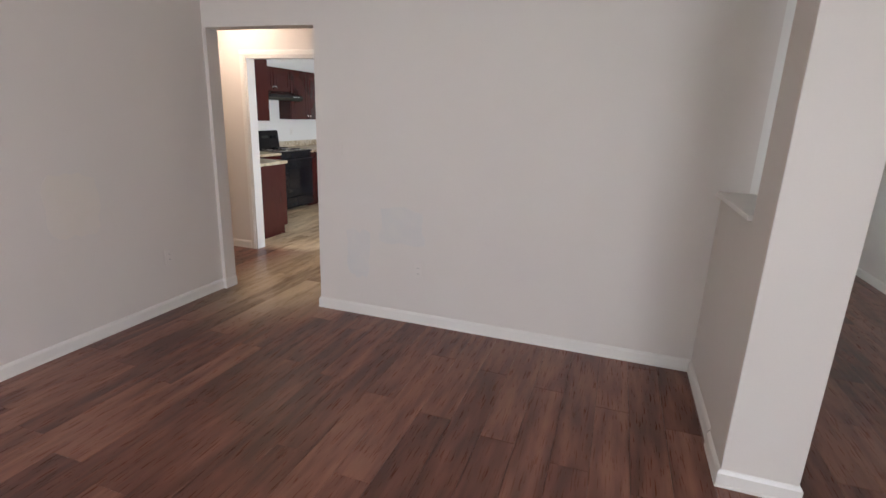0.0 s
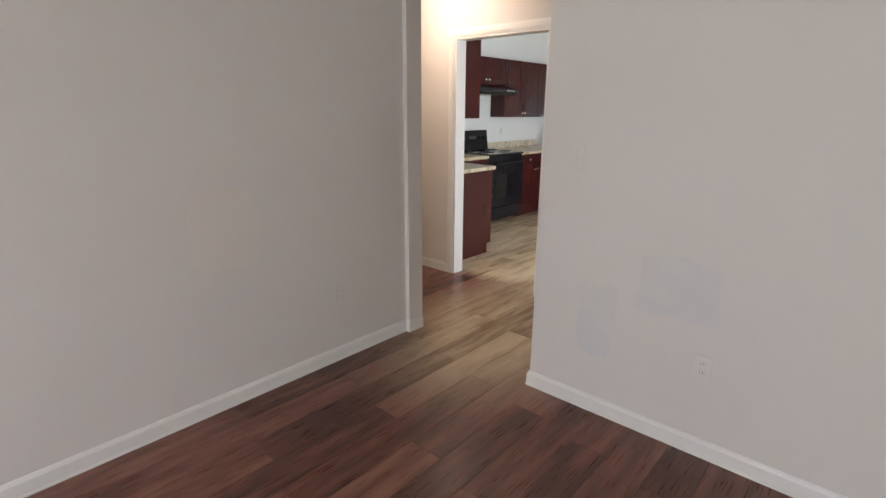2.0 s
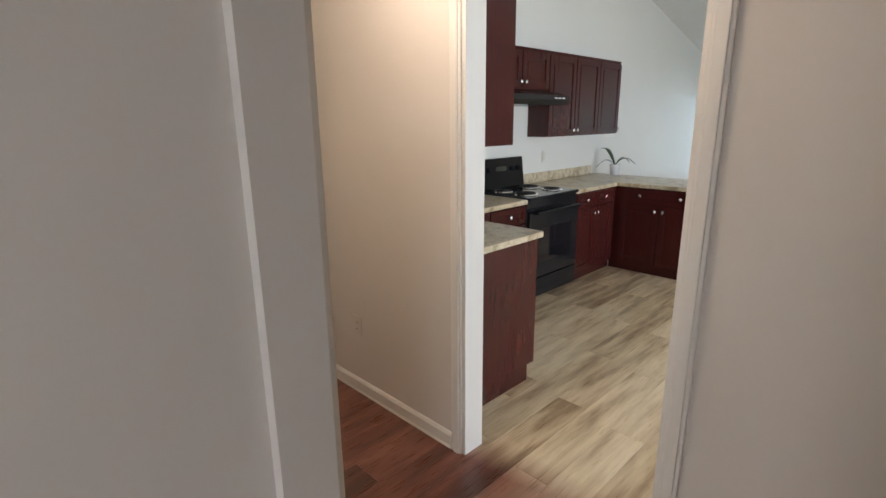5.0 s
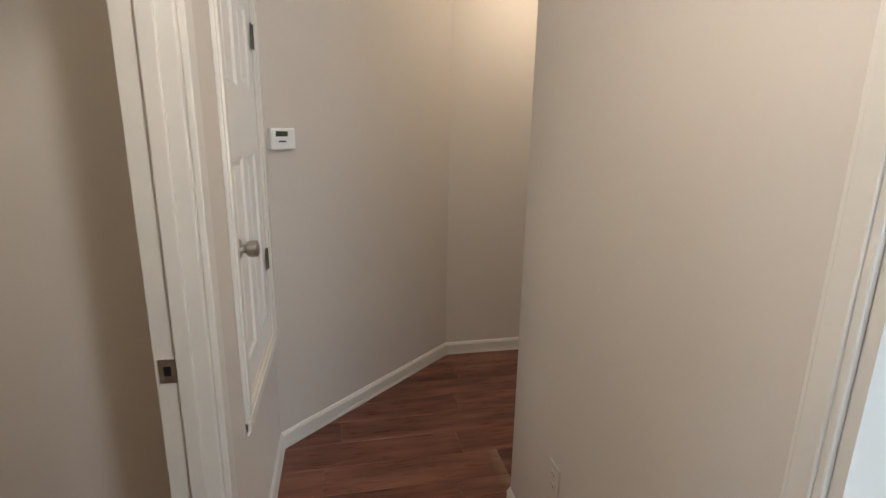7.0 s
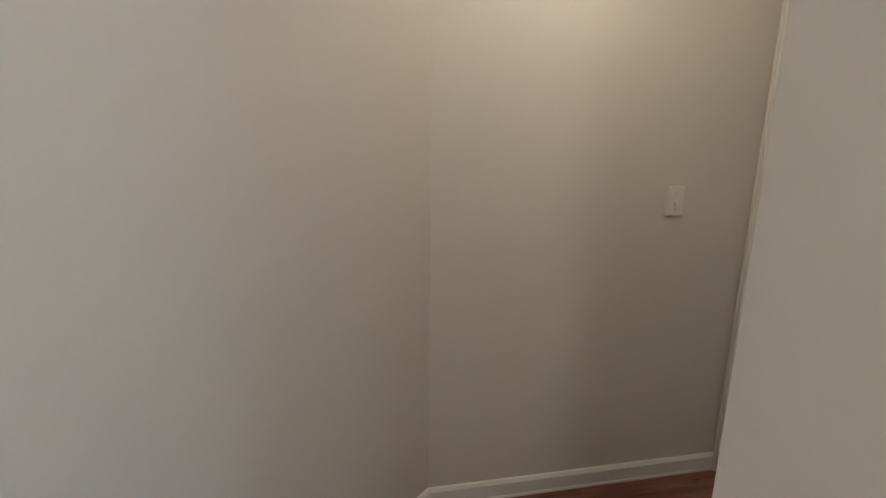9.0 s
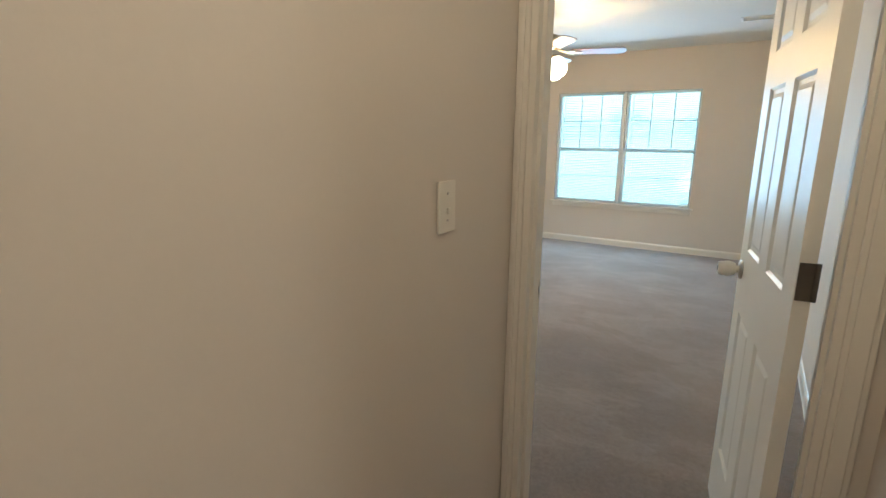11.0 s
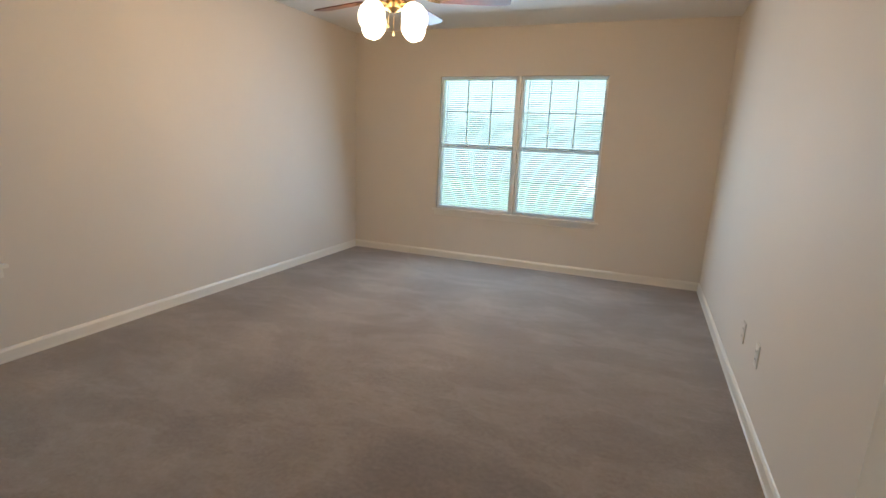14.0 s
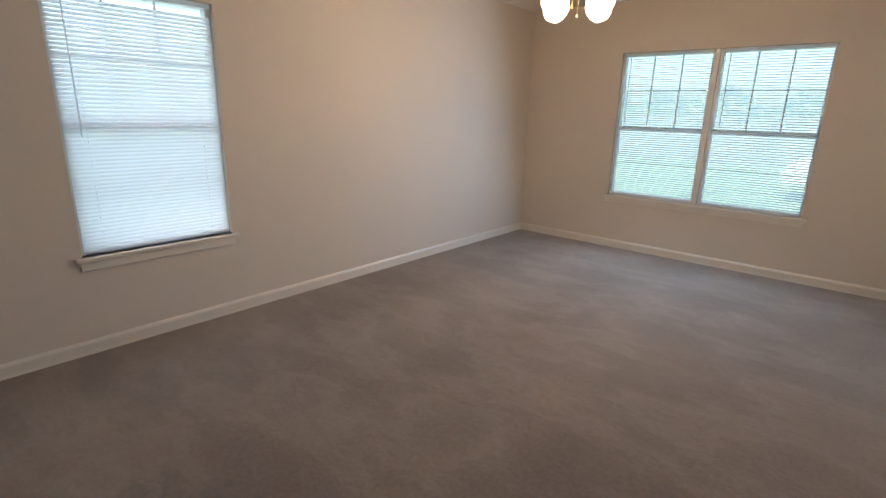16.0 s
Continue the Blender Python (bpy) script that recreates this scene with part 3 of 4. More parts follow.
for z in (0.33, 1.2):
    hinge(closet_door, (-0.006, 0.006, z), (0, 0, 1), (1, 0, 0), 0.089, DARKMETAL)
closet_door.matrix_basis = pose(-2.252, 0.231, 0.63)

for z in (0.252, 1.072, 1.832):
    hp = thing("hinge_plate", "dark metal hinge plate on the bedroom door jamb", "hinge", pose(DB[1] - 0.0182, 2.641, z))
    bm = B()
    box(bm, -0.002, 0.0, -0.018, 0.018, -0.0445, 0.0445)
    pl0 = part("plate", bm, DARKMETAL, hp)
    for k in (-0.03, 0.0, 0.03):
        part("screw", cyl(B(), (-0.0028, 0, k), (-0.001, 0, k), 0.0035, seg=10), NICKEL, pl0)

# strike plates
for p, d in (((D1[0] + 0.0195, 0.143, 0.95), 1), ((DB[0] + 0.0195, 2.638, 0.935), 1)):
    s = thing("strike_plate", "satin steel strike plate screwed to the door jamb", "strike plate", pose(*p))
    bm = B()
    box(bm, -0.001, 0.0015, -0.018, 0.018, -0.029, 0.029)
    part("plate", bm, NICKEL, s)
    bm = B()
    box(bm, 0.0012, 0.0022, -0.008, 0.008, -0.012, 0.012)
    part("latch_hole", bm, BLACK, s)

# ---- windows ----


def window_unit(name, axis, plane, out, a, b, z0, z1, label, tilt, slat_z, group):
    """A single-hung vinyl window set back in its opening, with grilles, a stool and a mini blind. out: the side of the outdoors."""
    holder = tagged(new(name), label, "window", "", "structure")

    def put(s, e, d0, d1, lo, hi, bevel=0.0, bm=None):
        bm = bm or B()
        c = sorted((plane + out * d0, plane + out * d1))
        if axis == "x":
            return box(bm, s, e, c[0], c[1], lo, hi, bevel)
        return box(bm, c[0], c[1], s, e, lo, hi, bevel)
    f = 0.03
    for s, e, lo, hi in ((a, a + f, z0, z1), (b - f, b, z0, z1), (a + f, b - f, z1 - f, z1), (a + f, b - f, z0, z0 + f)):
        part("window_frame", put(s, e, 0.036, 0.10, lo, hi, 0.004), VINYL, holder)
    mid = z0 + (z1 - z0) * 0.49
    part("meeting_rail", put(a + f, b - f, 0.05, 0.09, mid - 0.02, mid + 0.02, 0.003), VINYL, holder)
    for d, lo, hi in ((0.075, mid, z1 - f), (0.06, z0 + f, mid)):
        pane = part("pane", put(a + f, b - f, d, d + 0.004, lo, hi), GLASS, holder)
        pane.visible_shadow = False
    haze = part("haze_veil", put(a + 0.01, b - 0.01, 0.108, 0.109, z0 + 0.01, z1 - 0.01), HAZE_VEIL, holder, "pale sheet added for window glare and haze")
    haze.visible_shadow = False
    w = b - a - 2 * f
    hmid = (mid + z1 - f) / 2 + 0.02
    for i in (1, 2):
        x = a + f + w * i / 3
        part("muntin", put(x - 0.006, x + 0.006, 0.081, 0.087, mid, z1 - f), VINYL, holder)
    part("muntin", put(a + f, b - f, 0.0815, 0.0875, hmid - 0.006, hmid + 0.006), VINYL, holder)
    part("muntin", put(a + f, b - f, 0.0655, 0.0695, (z0 + mid) / 2 - 0.006, (z0 + mid) / 2 + 0.006), VINYL, holder)
    # blind
    blind = thing("window_blind", "white mini blind hanging in the window", "blind", None, group)
    part("headrail", put(a + 0.012, b - 0.012, 0.004, 0.032, z1 - 0.03, z1 - 0.004, 0.003), SLAT, blind)
    part("bottom_rail", put(a + 0.014, b - 0.014, 0.007, 0.029, z0 + 0.022, z0 + 0.036, 0.003), SLAT, blind)
    bm = B()
    L = (b - a - 0.028) / 2
    n = 4
    rows = []
    for i in range(n + 1):
        u = -0.0125 + 0.025 * i / n
        c = 0.0022 * (1 - (2 * i / n - 1) ** 2)
        rows.append([bm.verts.new((s * L, u, c + k)) for s in (-1, 1) for k in (0, 0.0006)])
    for p, q in zip(rows, rows[1:]):
        bm.faces.new((p[0], p[2], q[2], q[0]))
        bm.faces.new((p[1], q[1], q[3], p[3]))
        bm.faces.new((p[0], q[0], q[1], p[1]))
        bm.faces.new((p[2], p[3], q[3], q[2]))
    mesh = finish(bm, "slat", SLAT)
    cen = (a + b) / 2
    z = z0 + 0.05
    while z < slat_z:
        s = new("slat", mesh)
        s.parent = blind
        if axis == "x":
            s.matrix_basis = pose(cen, plane + out * 0.018, z, tilt, 0, 0)
        else:
            s.matrix_basis = pose(plane + out * 0.018, cen, z, 0, 0, 90) @ pose(0, 0, 0, tilt, 0, 0)
        z += 0.0212
    for i in (0.14, 0.86):
        x = a + (b - a) * i
        p = (x, plane + out * 0.018) if axis == "x" else (plane + out * 0.018, x)
        part("ladder_cord", cyl(B(), (*p, z0 + 0.03), (*p, z1 - 0.02), 0.0012, seg=6), SLAT, blind)
    wx = a + 0.09
    p = (wx, plane + out * 0.001) if axis == "x" else (plane + out * 0.001, wx)
    part("tilt_wand", cyl(B(), (*p, z1 - 0.75), (*p, z1 - 0.03), 0.004, seg=8), SLAT, blind, "clear tilt wand")
    return holder


def stool(name, axis, plane, out, a, b, z):
    """Window sill board with an apron below."""
    holder = tagged(new(name), "white painted window sill", "sill", "", "structure")
    for nm, s, e, d0, d1, lo, hi in (("sill_board", a - 0.035, b + 0.035, -0.03, 0.06, z - 0.022, z), ("apron", a - 0.015, b + 0.015, -0.012, 0.0, z - 0.075, z - 0.0225)):
        c = sorted((plane + out * d0, plane + out * d1))
        bm = B()
        if axis == "x":
            box(bm, s, e, c[0], c[1], lo, hi, 0.003)
        else:
            box(bm, c[0], c[1], s, e, lo, hi, 0.003)
        part(nm, bm, TRIM, holder)


MW = (BW[0] + BW[1]) / 2
mull = B()
box(mull, MW - 0.014, MW + 0.014, 7.975, 8.085, BW[2], BW[3], 0.004)
structure("trim_mullion", mull, VINYL, "white vinyl mullion between paired windows", "trim")
window_unit("window_1", "x", 7.96, 1, BW[0], MW - 0.016, BW[2], BW[3], "white vinyl window with grilles", 12, 1.93, "bedroom blinds")
window_unit("window_2", "x", 7.96, 1, MW + 0.016, BW[1], BW[2], BW[3], "white vinyl window with grilles", 12, 1.93, "bedroom blinds")
stool("sill_1", "x", 7.96, 1, BW[0], BW[1], BW[2])
window_unit("window_3", "y", -6.03, -1, LW[0], LW[1], LW[2], LW[3], "white vinyl window behind a lowered blind", 52, 1.86, "bedroom blinds")
stool("sill_2", "y", -6.03, -1, LW[0], LW[1], LW[2])


def plain_window(name, axis, plane, out, a, b, z0, z1):
    holder = tagged(new(name), "tall white vinyl window", "window", "", "structure")

    def put(s, e, d0, d1, lo, hi):
        c = sorted((plane + out * d0, plane + out * d1))
        return box(B(), s, e, c[0], c[1], lo, hi, 0.003) if axis == "x" else box(B(), c[0], c[1], s, e, lo, hi, 0.003)
    f = 0.04
    for s, e, lo, hi in ((a, a + f, z0, z1), (b - f, b, z0, z1), (a + f, b - f, z1 - f, z1), (a + f, b - f, z0, z0 + f)):
        part("window_frame", put(s, e, 0.04, 0.10, lo, hi), VINYL, holder)
    mid = (z0 + z1) / 2
    part("meeting_rail", put(a + f, b - f, 0.05, 0.09, mid - 0.02, mid + 0.02), VINYL, holder)
    pane = part("pane", put(a + f, b - f, 0.066, 0.072, z0 + f, z1 - f), GLASS, holder)
    pane.visible_shadow = False
    haze = part("haze_veil", put(a + 0.005, b - 0.005, 0.104, 0.106, z0 + 0.005, z1 - 0.005), HAZE_VEIL, holder, "pale sheet added for window glare and haze")
    haze.visible_shadow = False
    part("sill", put(a - 0.03, b + 0.03, -0.03, 0.0395, z0 - 0.022, z0), TRIM, holder)


def closed_blind(axis_plane, a, b, z0, z1, tilt, room):
    blind = thing("window_blind", "white mini blind lowered in the %s window" % room, "blind", None, "%s blinds" % room)
    bm = B()
    box(bm, a + 0.01, b - 0.01, axis_plane + 0.004, axis_plane + 0.03, z1 - 0.03, z1 - 0.004, 0.003)
    part("headrail", bm, SLAT, blind)
    bm = B()
    box(bm, a + 0.012, b - 0.012, axis_plane + 0.008, axis_plane + 0.026, z0 + 0.012, z0 + 0.026, 0.003)
    part("bottom_rail", bm, SLAT, blind)
    bm = B()
    L = (b - a) / 2 - 0.012
    box(bm, -L, L, -0.0125, 0.0125, -0.0004, 0.0004)
    mesh = finish(bm, "slat", SLAT)
    z = z0 + 0.04
    while z < z1 - 0.035:
        sl = new("slat", mesh)
        sl.parent, sl.matrix_basis = blind, pose((a + b) / 2, axis_plane + 0.017, z, tilt, 0, 0)
        z += 0.0215


def arch_spandrels(a, b, spring, top):
    """Wall corners that turn the top of an opening into a half round."""
    cx, r = (a + b) / 2, (b - a) / 2
    for sgn, edge in ((-1, a), (1, b)):
        bm = B()
        n = 10
        arc = [(cx + sgn * r * math.cos(math.pi / 2 * k / n), spring + (top - spring) * math.sin(math.pi / 2 * k / n)) for k in range(n + 1)]
        pts = [(edge, top)] + arc
        f0 = [bm.verts.new((x, 8.801, z)) for x, z in pts]
        f1 = [bm.verts.new((x, 8.919, z)) for x, z in pts]
        for k in range(1, n + 1):
            bm.faces.new((f0[0], f0[k], f0[k + 1]))
            bm.faces.new((f1[0], f1[k + 1], f1[k]))
            bm.faces.new((f0[k], f1[k], f1[k + 1], f0[k + 1]))
        structure("wall_arch", bm, PAINT_DAYLIT, "drywall arch over the window, paint whitened for daylight", "wall")


for i, (a, b, z0, z1) in enumerate(GW):
    plain_window("window_%d" % (4 + i), "x", 8.8, 1, a, b, z0, min(z1, 1.99))
    closed_blind(8.8, a, b, z0, min(z1, 1.95), 14, "great room")
arch_spandrels(GW[1][0], GW[1][1], 2.0, 2.289)
# window_7 is out of view, added for the lamp that reaches the hall
plain_window("window_7", "y", 3.9, 1, 2.1, 4.9, 0.5, 2.3)
plain_window("window_8", "x", -6.1, -1, 0.8, 3.2, 0.7, 2.3)
plain_window("window_9", "x", -6.1, -1, 4.3, 5.7, 0.7, 2.3)
plain_window("window_10", "x", 3.2, 1, *DW)
closed_blind(3.2, *DW, 52, "dining room")

# ---- ceiling fan ----
FX, FY = -4.34, 5.64
fan = thing("ceiling_fan", "bronze and brass ceiling fan with cherry blades and lit shades", "ceiling fan", pose(FX, FY, 0))
part("canopy", lathe(B(), [(0.022, 2.362), (0.045, 2.372), (0.066, 2.40), (0.070, 2.44)], 28), BRONZE, fan, "", True)
part("downrod", cyl(B(), (0, 0, 2.258), (0, 0, 2.362), 0.011, seg=14), BRONZE, fan, "", True)
part("rod_collar", lathe(B(), [(0.011, 2.295), (0.020, 2.290), (0.026, 2.258), (0.011, 2.257)], 20), BRONZE, fan, "", True)
part("motor_housing", lathe(B(), [(0.02, 2.257), (0.125, 2.254), (0.145, 2.246), (0.148, 2.192), (0.135, 2.180), (0.05, 2.178)], 40), BRONZE, fan, "dark bronze motor housing", True)
part("hub_plate", lathe(B(), [(0.0, 2.1775), (0.105, 2.177), (0.112, 2.165), (0.085, 2.148), (0.05, 2.142), (0.0, 2.140)], 32), BRASS, fan, "antique brass", True)
part("switch_cup", lathe(B(), [(0.0, 2.1395), (0.048, 2.138), (0.050, 2.118), (0.042, 2.110), (0.046, 2.100), (0.060, 2.080), (0.055, 2.055), (0.030, 2.040), (0.012, 2.036), (0.0, 2.030)], 28), BRASS, fan, "", True)
top = [(0.235, 0.050), (0.28, 0.058), (0.63, 0.070), (0.668, 0.060), (0.69, 0.038)]
outline = [(x, w) for x, w in top] + [(x, -w) for x, w in reversed(top)]
blade_mesh = finish(prism(B(), outline, -0.003, 0.003), "blade", BLADE)
# scrolled iron: a neck that drops from the hub, then two leaves and a centre finger under the blade
iron_bm = B()
for (x0, y0, w0, z0), (x1, y1, w1, z1) in (((0.085, 0, 0.020, 0.032), (0.15, 0, 0.012, 0.012)), ((0.15, 0, 0.012, 0.012), (0.21, 0, 0.022, -0.006)),
                                           ((0.20, 0, 0.020, -0.006), (0.33, 0, 0.010, -0.0075)),
                                           ((0.20, 0.010, 0.012, -0.006), (0.27, 0.036, 0.014, -0.0075)), ((0.20, -0.010, 0.012, -0.006), (0.27, -0.036, 0.014, -0.0075))):
    lo = [iron_bm.verts.new(p) for p in ((x0, y0 - w0, z0 - 0.003), (x1, y1 - w1, z1 - 0.003), (x1, y1 + w1, z1 - 0.003), (x0, y0 + w0, z0 - 0.003))]
    hi = [iron_bm.verts.new(v.co + Vector((0, 0, 0.005))) for v in lo]
    iron_bm.faces.new(list(reversed(lo)))
    iron_bm.faces.new(hi)
    for k in range(4):
        iron_bm.faces.new((lo[k], lo[(k + 1) % 4], hi[(k + 1) % 4], hi[k]))
iron_mesh = finish(iron_bm, "blade_iron", BRASS)
for k in range(5):
    a = 20 + 72 * k
    m = pose(0, 0, 2.122, 0, 0, a) @ pose(0, 0, 0, -11, 0, 0)
    bl = new("blade", blade_mesh)
    bl.parent, bl.matrix_basis = fan, m
    ir = new("blade_iron", iron_mesh)
    ir.parent, ir.matrix_basis = fan, m
shade_prof = [(0.026, 0.0), (0.036, -0.006), (0.062, -0.034), (0.076, -0.074), (0.074, -0.106), (0.060, -0.140), (0.040, -0.162), (0.034, -0.166), (0.030, -0.160)]
for k in range(4):
    a = 27 + 45 + 90 * k
    m = pose(0, 0, 2.062, 0, 0, a) @ pose(0.135, 0, 0, 0, -26, 0)
    part("light_arm", cyl(B(), (0.045 * math.cos(radians(a)), 0.045 * math.sin(radians(a)), 2.072), m @ Vector((0, 0, 0.016)), 0.009, 0.012, 14), BRASS, fan, "", True)
    part("shade_fitter", lathe(B(), [(0.010, 0.024), (0.026, 0.016), (0.030, 0.002), (0.028, -0.004)], 22, m), BRASS, fan, "", True)
    sh = part("shade", lathe(B(), shade_prof, 26, m), SHADE, fan, "glowing frosted glass tulip shade", True)
    sh.visible_shadow = False
    lamp("fan_bulb", "POINT", Matrix.Translation(m @ Vector((0, 0, -0.09)) + Vector((FX, FY, 0))), 3.55, WARM, radius=0.03)
for dx, l in ((0.018, 0.13), (-0.018, 0.08)):
    part("pull_chain", cyl(B(), (dx, -0.03, 2.042 - l), (dx, -0.03, 2.05), 0.0015, seg=6), BRASS, fan)
    part("pull_fob", lathe(B(), [(0.0, 2.022 - l), (0.008, 2.03 - l), (0.005, 2.046 - l), (0.0, 2.05 - l)], 10, pose(dx, -0.03, 0)), BRASS, fan)

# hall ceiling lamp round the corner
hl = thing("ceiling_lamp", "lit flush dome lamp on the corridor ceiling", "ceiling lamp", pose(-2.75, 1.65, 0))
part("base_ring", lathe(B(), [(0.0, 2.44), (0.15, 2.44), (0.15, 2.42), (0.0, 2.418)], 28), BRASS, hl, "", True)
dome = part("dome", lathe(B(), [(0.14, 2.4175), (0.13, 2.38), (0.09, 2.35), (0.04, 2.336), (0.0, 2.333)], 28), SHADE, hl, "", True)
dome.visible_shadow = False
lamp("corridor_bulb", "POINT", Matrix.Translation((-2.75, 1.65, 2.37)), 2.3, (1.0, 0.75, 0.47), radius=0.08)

hl2 = copy_thing(hl, pose(-0.6, 0.68, 0))
tagged(hl2, "lit flush dome lamp on the hall ceiling")
lamp("hall_bulb", "POINT", Matrix.Translation((-0.6, 0.68, 2.37)), 9, (1.0, 0.86, 0.68), radius=0.08)
# unseen dome and lamp added to brighten the side room's walls
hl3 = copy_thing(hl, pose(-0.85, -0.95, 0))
tagged(hl3, "unseen dome lamp added to light the side room")
lamp("side_room_fill", "POINT", Matrix.Translation((-0.85, -0.95, 2.37)), 2.2, (1.0, 0.80, 0.52), radius=0.08)

# ---- kitchen ----


def shaker_front(parent, name, x, y0, y1, z0, z1, face="x", d=1):
    """A raised cabinet door or drawer front on the plane x (or y); d: the way it faces. Frame, then recessed panel."""
    bm = B()
    t, fr = 0.019, min(0.055, (z1 - z0) * 0.3)

    def put(a0, a1, lo, hi, e0, e1, bv=0.0):
        c = sorted((x + d * e0, x + d * e1))
        if face == "x":
            box(bm, c[0], c[1], a0, a1, lo, hi, bv)
        else:
            box(bm, a0, a1, c[0], c[1], lo, hi, bv)
    put(y0, y0 + fr, z0, z1, 0, t, 0.002)
    put(y1 - fr, y1, z0, z1, 0, t, 0.002)
    put(y0 + fr, y1 - fr, z1 - fr, z1, 0, t, 0.002)
    put(y0 + fr, y1 - fr, z0, z0 + fr, 0, t, 0.002)
    put(y0 + fr, y1 - fr, z0 + fr, z1 - fr, 0, t - 0.010)
    if z1 - z0 > 0.3:
        put(y0 + fr + 0.02, y1 - fr - 0.02, z0 + fr + 0.02, z1 - fr - 0.02, t - 0.010, t - 0.003, 0.003)
    return part(name, bm, CHERRY, parent)


def cab_knob(parent, x, y, z, face="x", d=1):
    if face == "x":
        m = Matrix.Translation((x, y, z)) @ Vector((d, 0, 0)).to_track_quat("Z", "Y").to_matrix().to_4x4()
    else:
        m = Matrix.Translation((x, y, z)) @ Vector((0, d, 0)).to_track_quat("Z", "Y").to_matrix().to_4x4()
    part("knob", lathe(B(), [(0.006, 0.0), (0.006, 0.012), (0.015, 0.018), (0.016, 0.024), (0.009, 0.029), (0.0, 0.030)], 16, m), CHROME, parent, "", True)


KX = -2.15
BX = -1.545
# base run along the hall wall, seen by its end panel
c = thing("base_cabinet", "dark cherry base cabinet with a plain end panel", "cabinet", None, "kitchen base cabinets")
bm = B()
box(bm, -1.70, -0.80, 1.314, 2.035, 0.10, 0.877)
part("body", bm, CHERRY, c)
bm = B()
prism(bm, [(-0.80, 1.314), (-0.782, 1.314), (-0.782, 2.04), (-0.80, 2.04)], 0.10, 0.877)
box(bm, -0.80, -0.782, 1.314, 1.975, 0.0, 0.1)
part("end_panel", bm, CHERRY, c)
bm = B()
box(bm, BX, -0.80, 1.96, 1.975, 0.0, 0.1)
part("toe_kick", bm, CHERRY, c)
for i, (a, b) in enumerate(((-1.52, -1.17), (-1.16, -0.81))):
    shaker_front(c, "drawer_front", 2.037, a, b, 0.73, 0.865, "y", 1)
    shaker_front(c, "door", 2.037, a, b, 0.115, 0.715, "y", 1)
    cab_knob(c, (a + b) / 2, 2.056, 0.80, "y", 1)
# drawer base between the corner and the stove
SY0, SY1 = 2.965, 3.725
c = thing("base_cabinet", "narrow dark cherry drawer base beside the stove", "cabinet", None, "kitchen base cabinets")
bm = B()
box(bm, KX, BX, 2.04, SY0 - 0.004, 0.10, 0.877)
part("body", bm, CHERRY, c)
bm = B()
box(bm, BX - 0.075, BX - 0.06, 1.95, SY0 - 0.004, 0, 0.1)
part("toe_kick", bm, CHERRY, c)
for a, b in ((2.10, 2.50), (2.515, 2.95)):
    shaker_front(c, "drawer_front", BX + 0.002, a, b, 0.73, 0.865)
    shaker_front(c, "door", BX + 0.002, a, b, 0.115, 0.715)
    cab_knob(c, BX + 0.021, (a + b) / 2, 0.80)
    cab_knob(c, BX + 0.021, b - 0.035, 0.66)
# base right of the stove
PY = 4.52
c = thing("base_cabinet", "dark cherry base cabinet with drawers and doors", "cabinet", None, "kitchen base cabinets")
bm = B()
box(bm, KX, BX, SY1 + 0.004, 5.05, 0.10, 0.877)
part("body", bm, CHERRY, c)
bm = B()
box(bm, BX - 0.075, BX - 0.06, SY1 + 0.004, PY + 0.06, 0, 0.1)
part("toe_kick", bm, CHERRY, c)
for a, b in ((3.74, 4.08), (4.09, 4.43)):
    shaker_front(c, "drawer_front", BX + 0.002, a, b, 0.73, 0.865)
    shaker_front(c, "door", BX + 0.002, a, b, 0.115, 0.715)
    cab_knob(c, BX + 0.021, (a + b) / 2, 0.80)
cab_knob(c, BX + 0.021, 4.05, 0.66)
cab_knob(c, BX + 0.021, 4.12, 0.66)
# peninsula
c = thing("peninsula_cabinet", "dark cherry peninsula cabinet with two drawers and two doors", "cabinet")
PX = -0.675
bm = B()
box(bm, BX + 0.004, PX - 0.018, PY, 5.05, 0.10, 0.877)
part("body", bm, CHERRY, c)
bm = B()
box(bm, PX - 0.018, PX, PY, 5.05, 0.0, 0.877)
part("end_panel", bm, CHERRY, c)
bm = B()
box(bm, BX - 0.05, PX - 0.018, PY + 0.06, PY + 0.075, 0, 0.1)
part("toe_kick", bm, CHERRY, c)
shaker_front(c, "drawer_front", PY - 0.002, -1.46, -0.70, 0.73, 0.865, "y", -1)
for a, b in ((-1.46, -1.085), (-1.07, -0.70)):
    shaker_front(c, "door", PY - 0.002, a, b, 0.115, 0.715, "y", -1)
    cab_knob(c, (a + b) / 2, PY - 0.021, 0.80, "y", -1)
cab_knob(c, -1.115, PY - 0.021, 0.66, "y", -1)
cab_knob(c, -1.04, PY - 0.021, 0.66, "y", -1)
# worktops
w = thing("worktop", "mottled beige laminate worktop by the doorway", "worktop", None, "kitchen worktops")
bm = B()
box(bm, -1.71, -0.765, 1.312, 2.075, 0.878, 0.915, 0.006)
box(bm, KX + 0.001, BX + 0.03, 2.0755, SY0 - 0.003, 0.878, 0.915, 0.006)
part("top", bm, LAMINATE, w)
w = thing("worktop", "mottled beige laminate worktop turning over the peninsula", "worktop", None, "kitchen worktops")
bm = B()
box(bm, KX + 0.001, BX + 0.03, SY1 + 0.003, PY - 0.031, 0.878, 0.915, 0.006)
box(bm, KX + 0.001, -0.62, PY - 0.03, 5.20, 0.878, 0.915, 0.006)
part("top", bm, LAMINATE, w)
bm = B()
box(bm, KX + 0.001, KX + 0.021, SY1 + 0.003, 5.05, 0.9155, 1.015, 0.003)
part("backsplash", bm, LAMINATE, w)


